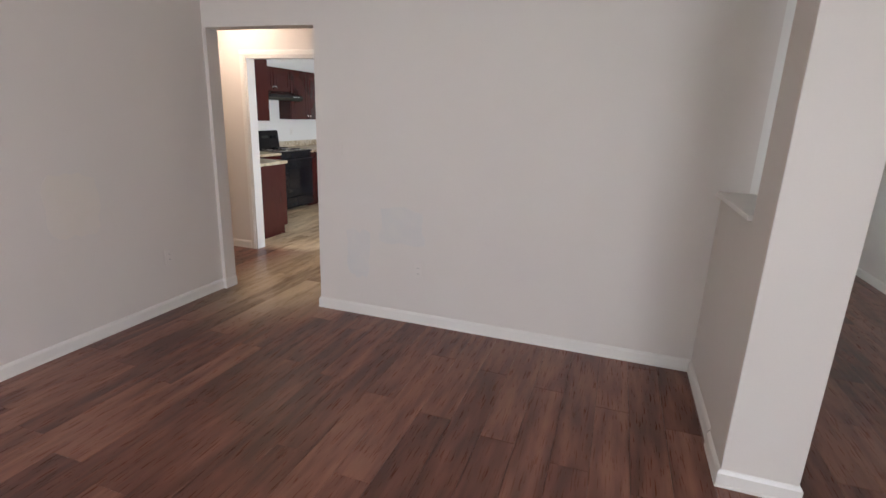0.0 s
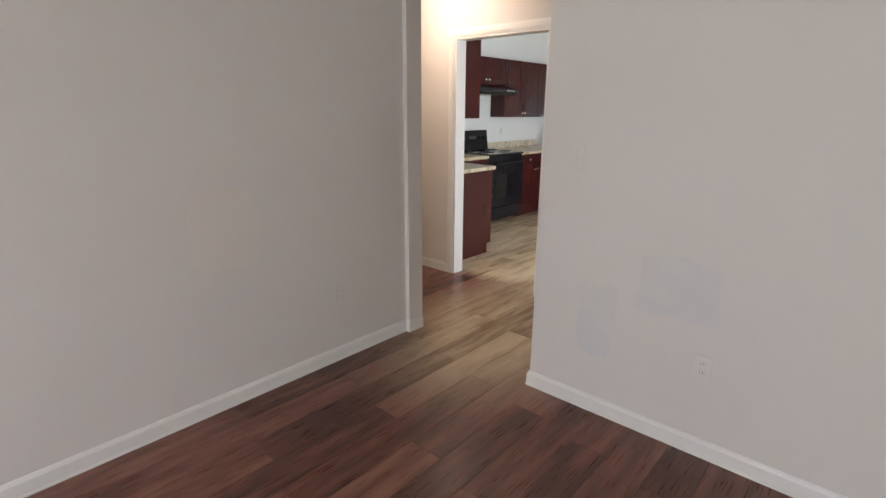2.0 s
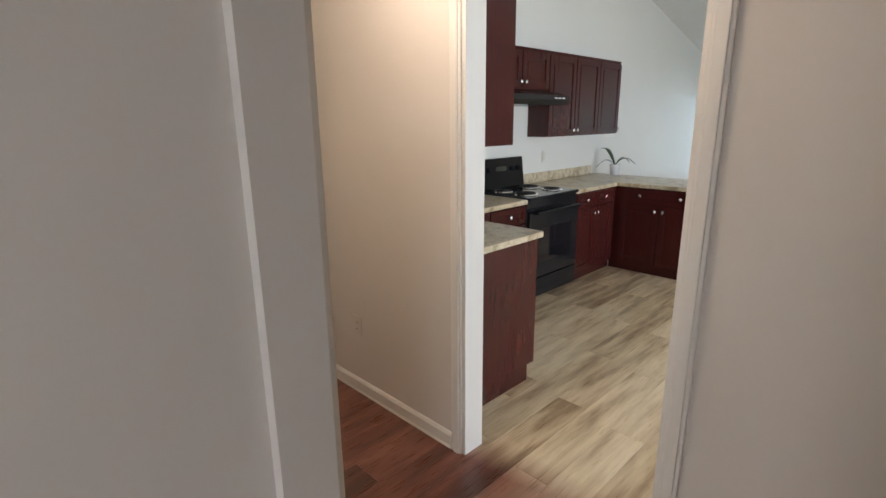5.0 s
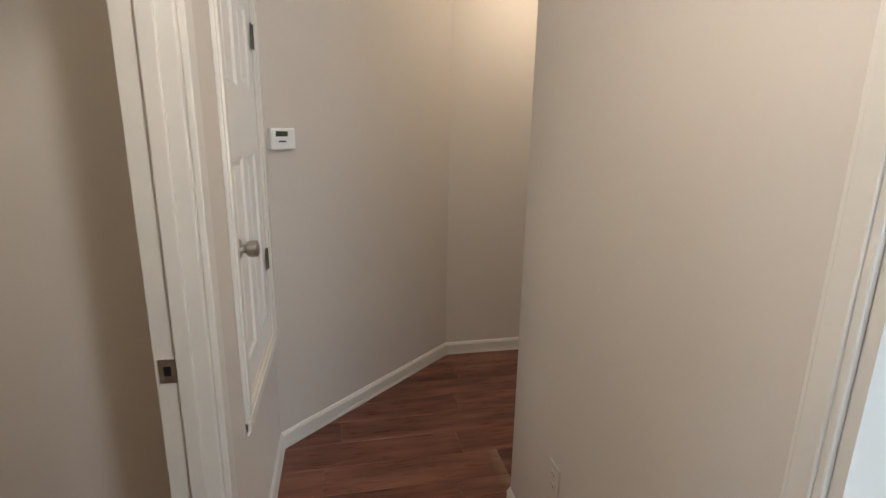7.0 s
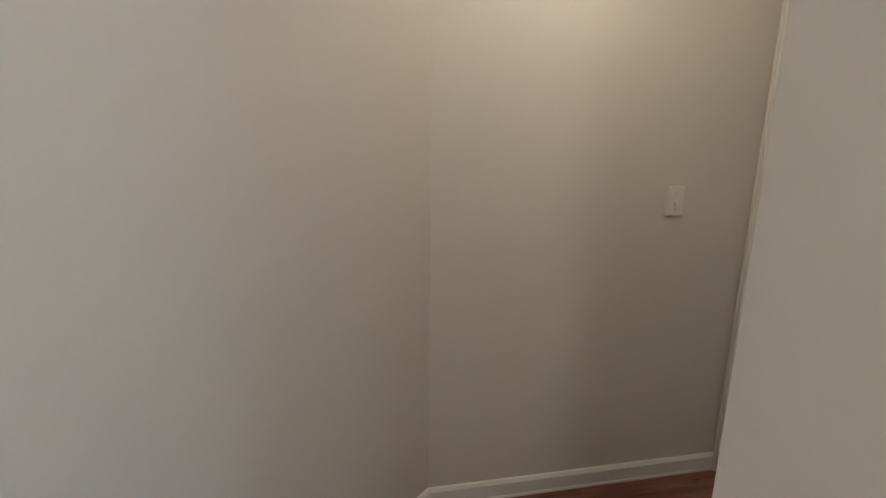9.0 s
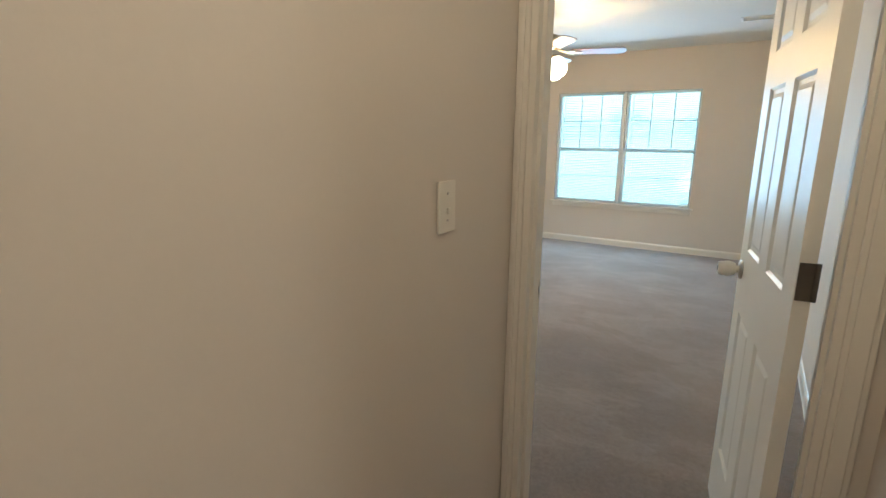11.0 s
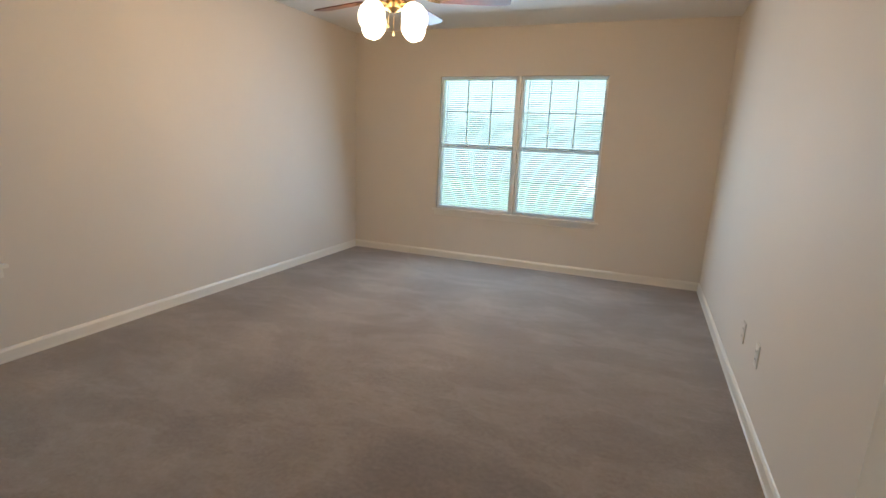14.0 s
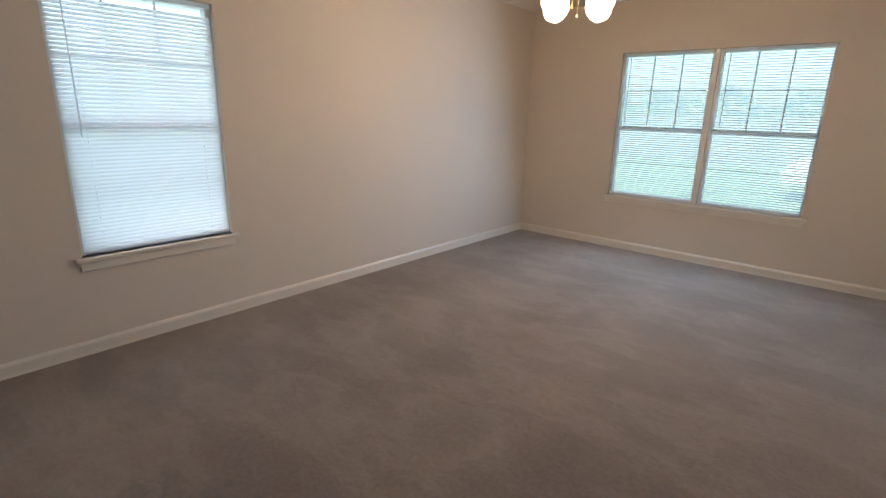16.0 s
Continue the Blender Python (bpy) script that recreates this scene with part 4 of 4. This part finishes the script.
def upper(y0, y1, z0, z1, doors, label):
    c = thing("wall_cabinet", label, "cabinet", None, "kitchen wall cabinets")
    bm = B()
    box(bm, KX, -1.935, y0, y1, z0, z1)
    part("body", bm, CHERRY, c)
    bm = B()
    box(bm, KX, -1.925, y0 - 0.004, y1 + 0.004, z1 + 0.0005, z1 + 0.02, 0.003)
    part("top_moulding", bm, CHERRY, c)
    w = (y1 - y0) / doors
    for i in range(doors):
        a, b = y0 + w * i + 0.006, y0 + w * (i + 1) - 0.006
        shaker_front(c, "door", -1.933, a, b, z0 + 0.012, z1 - 0.012)
        side = b - 0.03 if (i % 2 == 0 and doors > 1) else a + 0.03
        cab_knob(c, -1.914, side, z0 + 0.055)
    return c


upper(2.45, SY0 - 0.004, 1.375, 2.125, 1, "dark cherry wall cabinet")
upper(SY0, 3.80, 1.80, 2.125, 2, "short dark cherry wall cabinet above the range hood")
upper(3.804, 5.21, 1.375, 2.125, 3, "dark cherry wall cabinet with three doors")
c = thing("wall_cabinet", "dark cherry wall cabinet with a plain end panel", "cabinet", None, "kitchen wall cabinets")
bm = B()
box(bm, -1.70, -1.15, 1.314, 2.235, 1.39, 2.285)
part("body", bm, CHERRY, c)
bm = B()
box(bm, -1.149, -1.13, 1.314, 2.24, 1.385, 2.29)
part("end_panel", bm, CHERRY, c)
# hood
hd = thing("range_hood", "black under-cabinet range hood", "range hood")
bm = B()
vs = [(KX, 1.66), (-1.72, 1.66), (-1.68, 1.70), (-1.70, 1.74), (-1.93, 1.7995), (KX, 1.7995)]
lo = [bm.verts.new((x, SY0, z)) for x, z in vs]
hi = [bm.verts.new((x, 3.80, z)) for x, z in vs]
bm.faces.new(lo)
bm.faces.new(list(reversed(hi)))
for i in range(6):
    bm.faces.new((lo[i], lo[(i + 1) % 6], hi[(i + 1) % 6], hi[i]))
part("shell", bm, BLACK, hd)
for k in range(3):
    bm = B()
    box(bm, -1.694, -1.686, 3.55 + 0.06 * k, 3.59 + 0.06 * k, 1.705, 1.722, 0.002)
    part("switch", bm, WHITEPLASTIC, hd)
# stove
st = thing("stove", "black freestanding electric stove with coil burners", "stove")
bm = B()
box(bm, KX + 0.01, -1.53, SY0, SY1, 0.05, 0.90, 0.004)
part("body", bm, BLACK, st)
bm = B()
box(bm, KX + 0.01, -1.50, SY0 + 0.001, SY1 - 0.001, 0.9005, 0.925, 0.008)
part("cooktop", bm, BLACK, st)
bm = B()
lo = [bm.verts.new((x, SY0, z)) for x, z in ((KX + 0.01, 0.9255), (KX + 0.11, 0.9255), (KX + 0.075, 1.20), (KX + 0.01, 1.20))]
hi = [bm.verts.new((x, SY1 - 0.1, z)) for x, z in ((KX + 0.01, 0.9255), (KX + 0.11, 0.9255), (KX + 0.075, 1.20), (KX + 0.01, 1.20))]
bm.faces.new(lo)
bm.faces.new(list(reversed(hi)))
for i in range(4):
    bm.faces.new((lo[i], lo[(i + 1) % 4], hi[(i + 1) % 4], hi[i]))
bg = part("backguard", bm, BLACKGLASS, st, "glossy black control panel")
for y in (3.03, 3.12, 3.46, 3.55):
    m = Matrix.Translation((KX + 0.090, y, 1.10)) @ Vector((1, 0, 0.12)).to_track_quat("Z", "Y").to_matrix().to_4x4()
    part("control_knob", lathe(B(), [(0.022, 0.0), (0.020, 0.018), (0.0, 0.019)], 18, m), BLACK, bg)
bm = B()
box(bm, KX + 0.0865, KX + 0.0895, 3.22, 3.37, 1.085, 1.125)
part("clock", bm, LCD, bg)
for x, y, r in ((-1.68, 3.15, 0.10), (-1.68, 3.55, 0.08), (-1.93, 3.15, 0.08), (-1.93, 3.55, 0.10)):
    pan = part("drip_pan", lathe(B(), [(r + 0.015, 0.9255), (r + 0.012, 0.931), (r, 0.928), (0.02, 0.927), (0.0, 0.927)], 26, pose(x, y, 0)), CHROME, st, "", True)
    bm = B()
    for k in range(4):
        rr = r * (0.25 + 0.2 * k)
        lathe(bm, [(rr - 0.006, 0.934), (rr, 0.940), (rr + 0.006, 0.934), (rr, 0.930)], 26, pose(x, y, 0))
    part("coil", bm, COIL, pan)
bm = B()
box(bm, -1.529, -1.495, SY0 + 0.01, SY1 - 0.01, 0.235, 0.80, 0.006)
od = part("oven_door", bm, BLACK, st)
bm = B()
box(bm, -1.4945, -1.4925, SY0 + 0.13, SY1 - 0.13, 0.36, 0.66)
part("oven_window", bm, BLACKGLASS, od)
bm = B()
cyl(bm, (-1.455, SY0 + 0.05, 0.80), (-1.455, SY1 - 0.05, 0.80), 0.012, seg=14)
for y in (SY0 + 0.07, SY1 - 0.07):
    cyl(bm, (-1.50, y, 0.79), (-1.455, y, 0.80), 0.009, seg=10)
part("handle", bm, BLACK, od, "", True)
bm = B()
box(bm, -1.529, -1.497, SY0 + 0.01, SY1 - 0.01, 0.06, 0.225, 0.006)
part("storage_drawer", bm, BLACK, st)
# plant
pl = thing("potted_plant", "white ceramic pot with a few long green leaves", "plant", pose(-1.86, 5.10, 0.915))
part("pot", lathe(B(), [(0.040, 0.0), (0.050, 0.05), (0.058, 0.12), (0.052, 0.12), (0.046, 0.06), (0.0, 0.055)], 24), POT, pl, "", True)
for k, (a, l, up) in enumerate(((150, 0.30, 0.17), (10, 0.22, 0.02), (200, 0.20, -0.03), (40, 0.16, 0.03))):
    bm = B()
    rows = []
    for i in range(8):
        u = i / 7
        w_ = 0.026 * math.sin(math.pi * min(1, u * 0.93 + 0.07)) + 0.001
        z = 0.11 + up * u + 0.07 * math.sin(math.pi * u)
        rows.append([bm.verts.new((l * u, s * w_, z + abs(s) * 0.006)) for s in (-1, 0, 1)])
    for p, q in zip(rows, rows[1:]):
        bm.faces.new((p[0], p[1], q[1], q[0]))
        bm.faces.new((p[1], p[2], q[2], q[1]))
    leaf = part("leaf", bm, LEAF, pl, "", True)
    leaf.matrix_basis = pose(0, 0, 0, 0, 0, a)
    sol = leaf.modifiers.new("thick", "SOLIDIFY")
    sol.thickness = 0.0015

# ---- small wall things ----


def wall_plate(kind, p, rz, label, finish_mat=None):
    """A cover plate whose face looks along local +x, turned by rz."""
    mat_ = finish_mat or PLATE
    o = thing(kind, label, "light switch" if kind == "light_switch" else "outlet", pose(*p, 0, 0, rz))
    bm = B()
    box(bm, 0.0, 0.006, -0.035, 0.035, -0.0575, 0.0575, 0.002)
    pl_ = part("cover_plate", bm, mat_, o)
    if kind == "light_switch":
        bm = B()
        box(bm, 0.0062, 0.014, -0.005, 0.005, -0.016, -0.001, 0.002)
        part("toggle", bm, mat_, o)
        for z in (-0.03, 0.03):
            part("screw", cyl(B(), (0.006, 0, z), (0.0075, 0, z), 0.003, seg=10), NICKEL, pl_)
    else:
        for z in (-0.02, 0.02):
            bm = B()
            box(bm, 0.0062, 0.0085, -0.016, 0.016, z - 0.013, z + 0.013, 0.002)
            rec = part("receptacle", bm, mat_, o)
            for y in (-0.006, 0.006):
                bm = B()
                box(bm, 0.0086, 0.0092, y - 0.001, y + 0.001, z - 0.004, z + 0.004)
                part("slot", bm, BLACK, rec)
    return o


wall_plate("light_switch", (-3.2, 2.187, 1.236), 0, "cream toggle light switch on the corridor wall")
wall_plate("outlet", (0.0, -0.5, 0.42), 0, "painted over wall outlet", PAINT)
wall_plate("outlet", (1.86, 0.0, 0.42), -90, "painted over wall outlet", PAINT)
wall_plate("outlet", (-1.39, 1.19, 0.42), -90, "painted over wall outlet in the hall", PAINT)
wall_plate("light_switch", (1.2, 0.0, 1.27), -90, "painted over light switch by the opening", PAINT)
wall_plate("outlet", (PX, 4.82, 0.66), 0, "white outlet on the peninsula end panel")
wall_plate("outlet", (KX, 4.10, 1.17), 0, "white kitchen outlet above the worktop")
def ragged_patch(name, axis, plane, out, a0, a1, z0, z1, seed, material, label):
    """A thin ragged patch of a slightly different tone lying on a wall."""
    rnd = random.Random(seed)
    bm = B()
    n = 26
    ring = []
    for k in range(n):
        t = 2 * math.pi * k / n
        sx, sz = math.cos(t), math.sin(t)
        q = max(abs(sx), abs(sz)) ** 0.95
        j = 0.86 + 0.2 * rnd.random()
        ring.append(((a0 + a1) / 2 + (a1 - a0) / 2 * sx / q * j, (z0 + z1) / 2 + (z1 - z0) / 2 * sz / q * j))
    lay = []
    for d in (0.0, 0.0012):
        c = plane + out * d
        lay.append([bm.verts.new((u, c, v) if axis == "x" else (c, u, v)) for u, v in ring])
    bm.faces.new(lay[1])
    for k in range(n):
        bm.faces.new((lay[0][k], lay[0][(k + 1) % n], lay[1][(k + 1) % n], lay[1][k]))
    return structure(name, bm, material, label, "wall patch")


ragged_patch("wall_patch_1", "x", 0.0, -1, 1.54, 1.90, 0.60, 0.88, 4, PATCH, "faint grey patch on the wall")
ragged_patch("wall_patch_2", "x", 0.0, -1, 1.26, 1.46, 0.30, 0.68, 5, PATCH, "faint grey patch on the wall")
ragged_patch("wall_patch_3", "y", 0.0, 1, -1.32, -0.98, 0.72, 1.12, 6, PATCHW, "faint cream patch on the wall")
wall_plate("outlet", (-2.25, 5.44, 0.37), 180, "cream outlet low on the bedroom wall")
wall_plate("outlet", (-2.25, 5.80, 0.36), 180, "painted over cable plate low on the bedroom wall", PAINT)
# thermostat on the angled wall
dv = Vector((-0.88, 1.02, 0)).normalized()
tz = math.degrees(math.atan2(0.88, 1.02))
th = thing("thermostat", "white digital thermostat on the angled hall wall", "thermostat", pose(-2.384, 0.3037, 1.45, 0, 0, tz))
bm = B()
box(bm, 0.0, 0.026, -0.060, 0.060, -0.044, 0.044, 0.007)
tb = part("case", bm, WHITEPLASTIC, th)
bm = B()
box(bm, 0.0262, 0.0275, -0.038, 0.020, 0.010, 0.031)
part("display", bm, LCD, tb)
bm = B()
box(bm, 0.0262, 0.0285, -0.026, 0.010, -0.014, -0.007)
part("button_bar", bm, DARKMETAL, tb)
# ceiling vent in the bedroom
vt = thing("ceiling_vent", "white slotted air vent on the bedroom ceiling", "vent", pose(-2.74, 6.72, 2.44))
for x0, x1, y0, y1 in ((-0.17, 0.17, -0.09, -0.07), (-0.17, 0.17, 0.07, 0.09), (-0.17, -0.15, -0.07, 0.07), (0.15, 0.17, -0.07, 0.07)):
    bm = B()
    box(bm, x0, x1, y0, y1, -0.008, 0.0, 0.002)
    part("frame", bm, WHITEPLASTIC, vt)
sm = finish(box(B(), -0.149, 0.149, -0.007, 0.007, -0.001, 0.001), "slat", WHITEPLASTIC)
for k in range(6):
    s = new("slat", sm)
    s.parent, s.matrix_basis = vt, pose(0, -0.055 + 0.022 * k, -0.006, 30, 0, 0)

# ---- outdoors ----
fe = thing("fence", "weathered board fence behind the lawn", "fence")
bs = finish(box(B(), -0.09, 0.09, -0.012, 0.012, 0.0, 1.7), "board", FENCEWOOD)
for k in range(120):
    s = new("board", bs)
    s.parent, s.matrix_basis = fe, pose(-16 + 0.2 * k, 24.0, -0.25 + 0.03 * math.sin(k * 7.3))
ps = finish(box(B(), -0.05, 0.05, -0.05, 0.05, 0.0, 1.75, 0.004), "post", FENCEWOOD)
for k in range(10):
    s = new("post", ps)
    s.parent, s.matrix_basis = fe, pose(-15.5 + 2.4 * k, 23.9, -0.25)


def tree(x, y, h, seed):
    rnd = random.Random(seed)
    t = thing("tree", "leafy green tree beyond the fence", "tree", pose(x, y, -0.25), "background trees")
    bm = B()
    cyl(bm, (0, 0, 0), (0.1, 0, h * 0.5), 0.18, 0.10, 10)
    for k in range(6):
        a = k * 1.05 + rnd.random()
        cyl(bm, (0.05, 0, h * (0.3 + 0.04 * k)), (math.cos(a) * h * 0.25, math.sin(a) * h * 0.25, h * (0.55 + 0.05 * k)), 0.06, 0.02, 7)
    part("trunk", bm, FENCEWOOD, t)
    n = 700
    verts, faces = [], []
    for k in range(n):
        a, r = rnd.random() * 6.283, h * 0.62 * rnd.random() ** 0.5
        z = h * (0.16 + 0.84 * rnd.random())
        r *= 1.1 - abs(z / h - 0.5) * 1.3
        c = Vector((r * math.cos(a), r * math.sin(a), z))
        d1 = Vector((rnd.gauss(0, 1), rnd.gauss(0, 1), rnd.gauss(0, 1))).normalized() * 0.45
        d2 = d1.cross(Vector((rnd.gauss(0, 1), rnd.gauss(0, 1), rnd.gauss(0, 1)))).normalized() * 0.32
        i = len(verts)
        verts += [c - d1, c + d2, c + d1, c - d2]
        faces.append((i, i + 1, i + 2, i + 3))
    mesh = bpy.data.meshes.new("crown")
    mesh.from_pydata([tuple(v) for v in verts], [], faces)
    mesh.materials.append(FOLIAGE)
    cr = new("crown", mesh)
    cr.parent = t


for i in range(26):
    tree(-62 + 4.6 * i + 1.5 * math.sin(i * 2.3), 82 + 6 * math.cos(i * 1.7), 5.0 + 1.2 * math.sin(i * 3.1), i + 3)
car = thing("car", "white car parked on the lawn", "car", pose(-2.2, 16.0, -0.25, 0, 0, 4))
bm = B()
prof = [(-2.1, 0.30), (-2.15, 0.62), (-1.95, 0.80), (-1.05, 0.92), (-0.45, 1.38), (0.75, 1.42), (1.55, 0.98), (2.1, 0.90), (2.18, 0.40), (2.1, 0.30)]
lo = [bm.verts.new((x, -0.8, z)) for x, z in prof]
hi = [bm.verts.new((x, 0.8, z)) for x, z in prof]
bm.faces.new(lo)
bm.faces.new(list(reversed(hi)))
for i in range(len(prof)):
    j = (i + 1) % len(prof)
    bm.faces.new((lo[i], lo[j], hi[j], hi[i]))
bmesh.ops.bevel(bm, geom=list(bm.edges), offset=0.06, segments=3, affect="EDGES")
part("body", bm, CARPAINT, car, "", True)
for y in (-0.803, 0.803):
    bm = B()
    pts = [(-0.85, 0.95), (-0.40, 1.30), (0.70, 1.33), (1.30, 0.98)]
    a_ = [bm.verts.new((x, y - 0.004, z)) for x, z in pts]
    b_ = [bm.verts.new((x, y + 0.004, z)) for x, z in pts]
    bm.faces.new(a_)
    bm.faces.new(list(reversed(b_)))
    for i in range(4):
        bm.faces.new((a_[i], a_[(i + 1) % 4], b_[(i + 1) % 4], b_[i]))
    part("side_window", bm, BLACKGLASS, car)
for x in (-1.35, 1.35):
    for y in (-0.75, 0.75):
        part("wheel", cyl(B(), (x, y - 0.1, 0.32), (x, y + 0.1, 0.32), 0.32, seg=24), RUBBER, car, "", True)

# ---- floor planks ----
plank_meshes = {}


def plank(parent, x0, x1, y0, y1, material):
    key = (round(x1 - x0, 2), round(y1 - y0, 2), material.name)
    if key not in plank_meshes:
        w, l = (x1 - x0) / 2 - 0.0006, (y1 - y0) / 2 - 0.0006
        bm = B()
        prof = [(0.0, -0.004), (0.0, -0.0012), (0.0012, 0.0)]
        loops = [[bm.verts.new((sx * (w - i), sy * (l - i), z)) for sx, sy in ((-1, -1), (1, -1), (1, 1), (-1, 1))] for i, z in prof]
        for p, q in zip(loops, loops[1:]):
            for i in range(4):
                bm.faces.new((p[i], p[(i + 1) % 4], q[(i + 1) % 4], q[i]))
        bm.faces.new(loops[-1])
        plank_meshes[key] = finish(bm, "plank", material)
    ob = new("plank", plank_meshes[key])
    ob.parent, ob.location = parent, ((x0 + x1) / 2, (y0 + y1) / 2, 0.0)


def plank_floor(name, label, areas, material, width=0.152, length=1.22, seed=1):
    rnd = random.Random(seed)
    bm = B()
    for x0, x1, y0, y1 in areas:
        box(bm, x0, x1, y0, y1, -0.06, -0.0035)
    fl = structure(name, bm, SUBFLOOR, label, "floor")
    for x0, x1, y0, y1 in areas:
        i = math.floor(x0 / width)
        while i * width < x1 - 0.004:
            a, b = max(x0, i * width), min(x1, (i + 1) * width)
            off = (i * 0.47 % 1) * length
            y = math.floor((y0 - off) / length) * length + off
            while y < y1 - 0.004 and b - a > 0.004:
                s, e = max(y0, y), min(y1, y + length)
                if e - s > 0.01:
                    plank(fl, a, b, s, e, material)
                y += length
            i += 1
    return fl


cp = B()
box(cp, -6.03, -2.25, DY[1], 7.96, -0.06, 0.004)
box(cp, -3.147, -2.418, 2.60, DY[1], -0.06, 0.004)
structure("floor_carpet", cp, CARPET, "taupe cut-pile carpet with vacuum marks", "carpet")
W = 0.178
# the same brown planks without the painted glare
DARK = wood_floor("brown_vinyl_plank_corridor", BROWN_STOPS, 0.29)
plank_floor("floor_living", "dark reddish brown vinyl plank floor", [(0.0, 2 * W, -6.1, 8.8), (2 * W, 6 * W, -6.1, 1.25), (6 * W, 22 * W, -6.1, 0.0)], FLOOR_BROWN, W)
plank_floor("floor_dining", "dark reddish brown vinyl plank floor in the dining room", [(22 * W, 5.8, -6.1, 3.2)], DARK, W)
plank_floor("floor_hall", "brown vinyl plank floor, kitchen glare painted tan by the doorway", [(-4 * W, 0.0, 0.0, 8.8), (6 * W, 3.9, 0.0, 1.25), (-12 * W, -4 * W, 0.0, 1.25)], FLOOR_BROWN, W)
plank_floor("floor_corridor", "dark reddish brown vinyl plank floor", [(-3.2, -12 * W, 0.0, 2.60), (-12 * W, -1.70, 1.25, 1.75), (-1.6, -0.12, -1.9, 0.0)], DARK, W)
plank_floor("floor_kitchen", "tan wood-look vinyl plank floor", [(2 * W, 3.9, 1.25, 8.8), (-1.70, -4 * W, 1.25, 1.75), (-12 * W, -4 * W, 1.75, 8.8)], FLOOR_TAN, W)
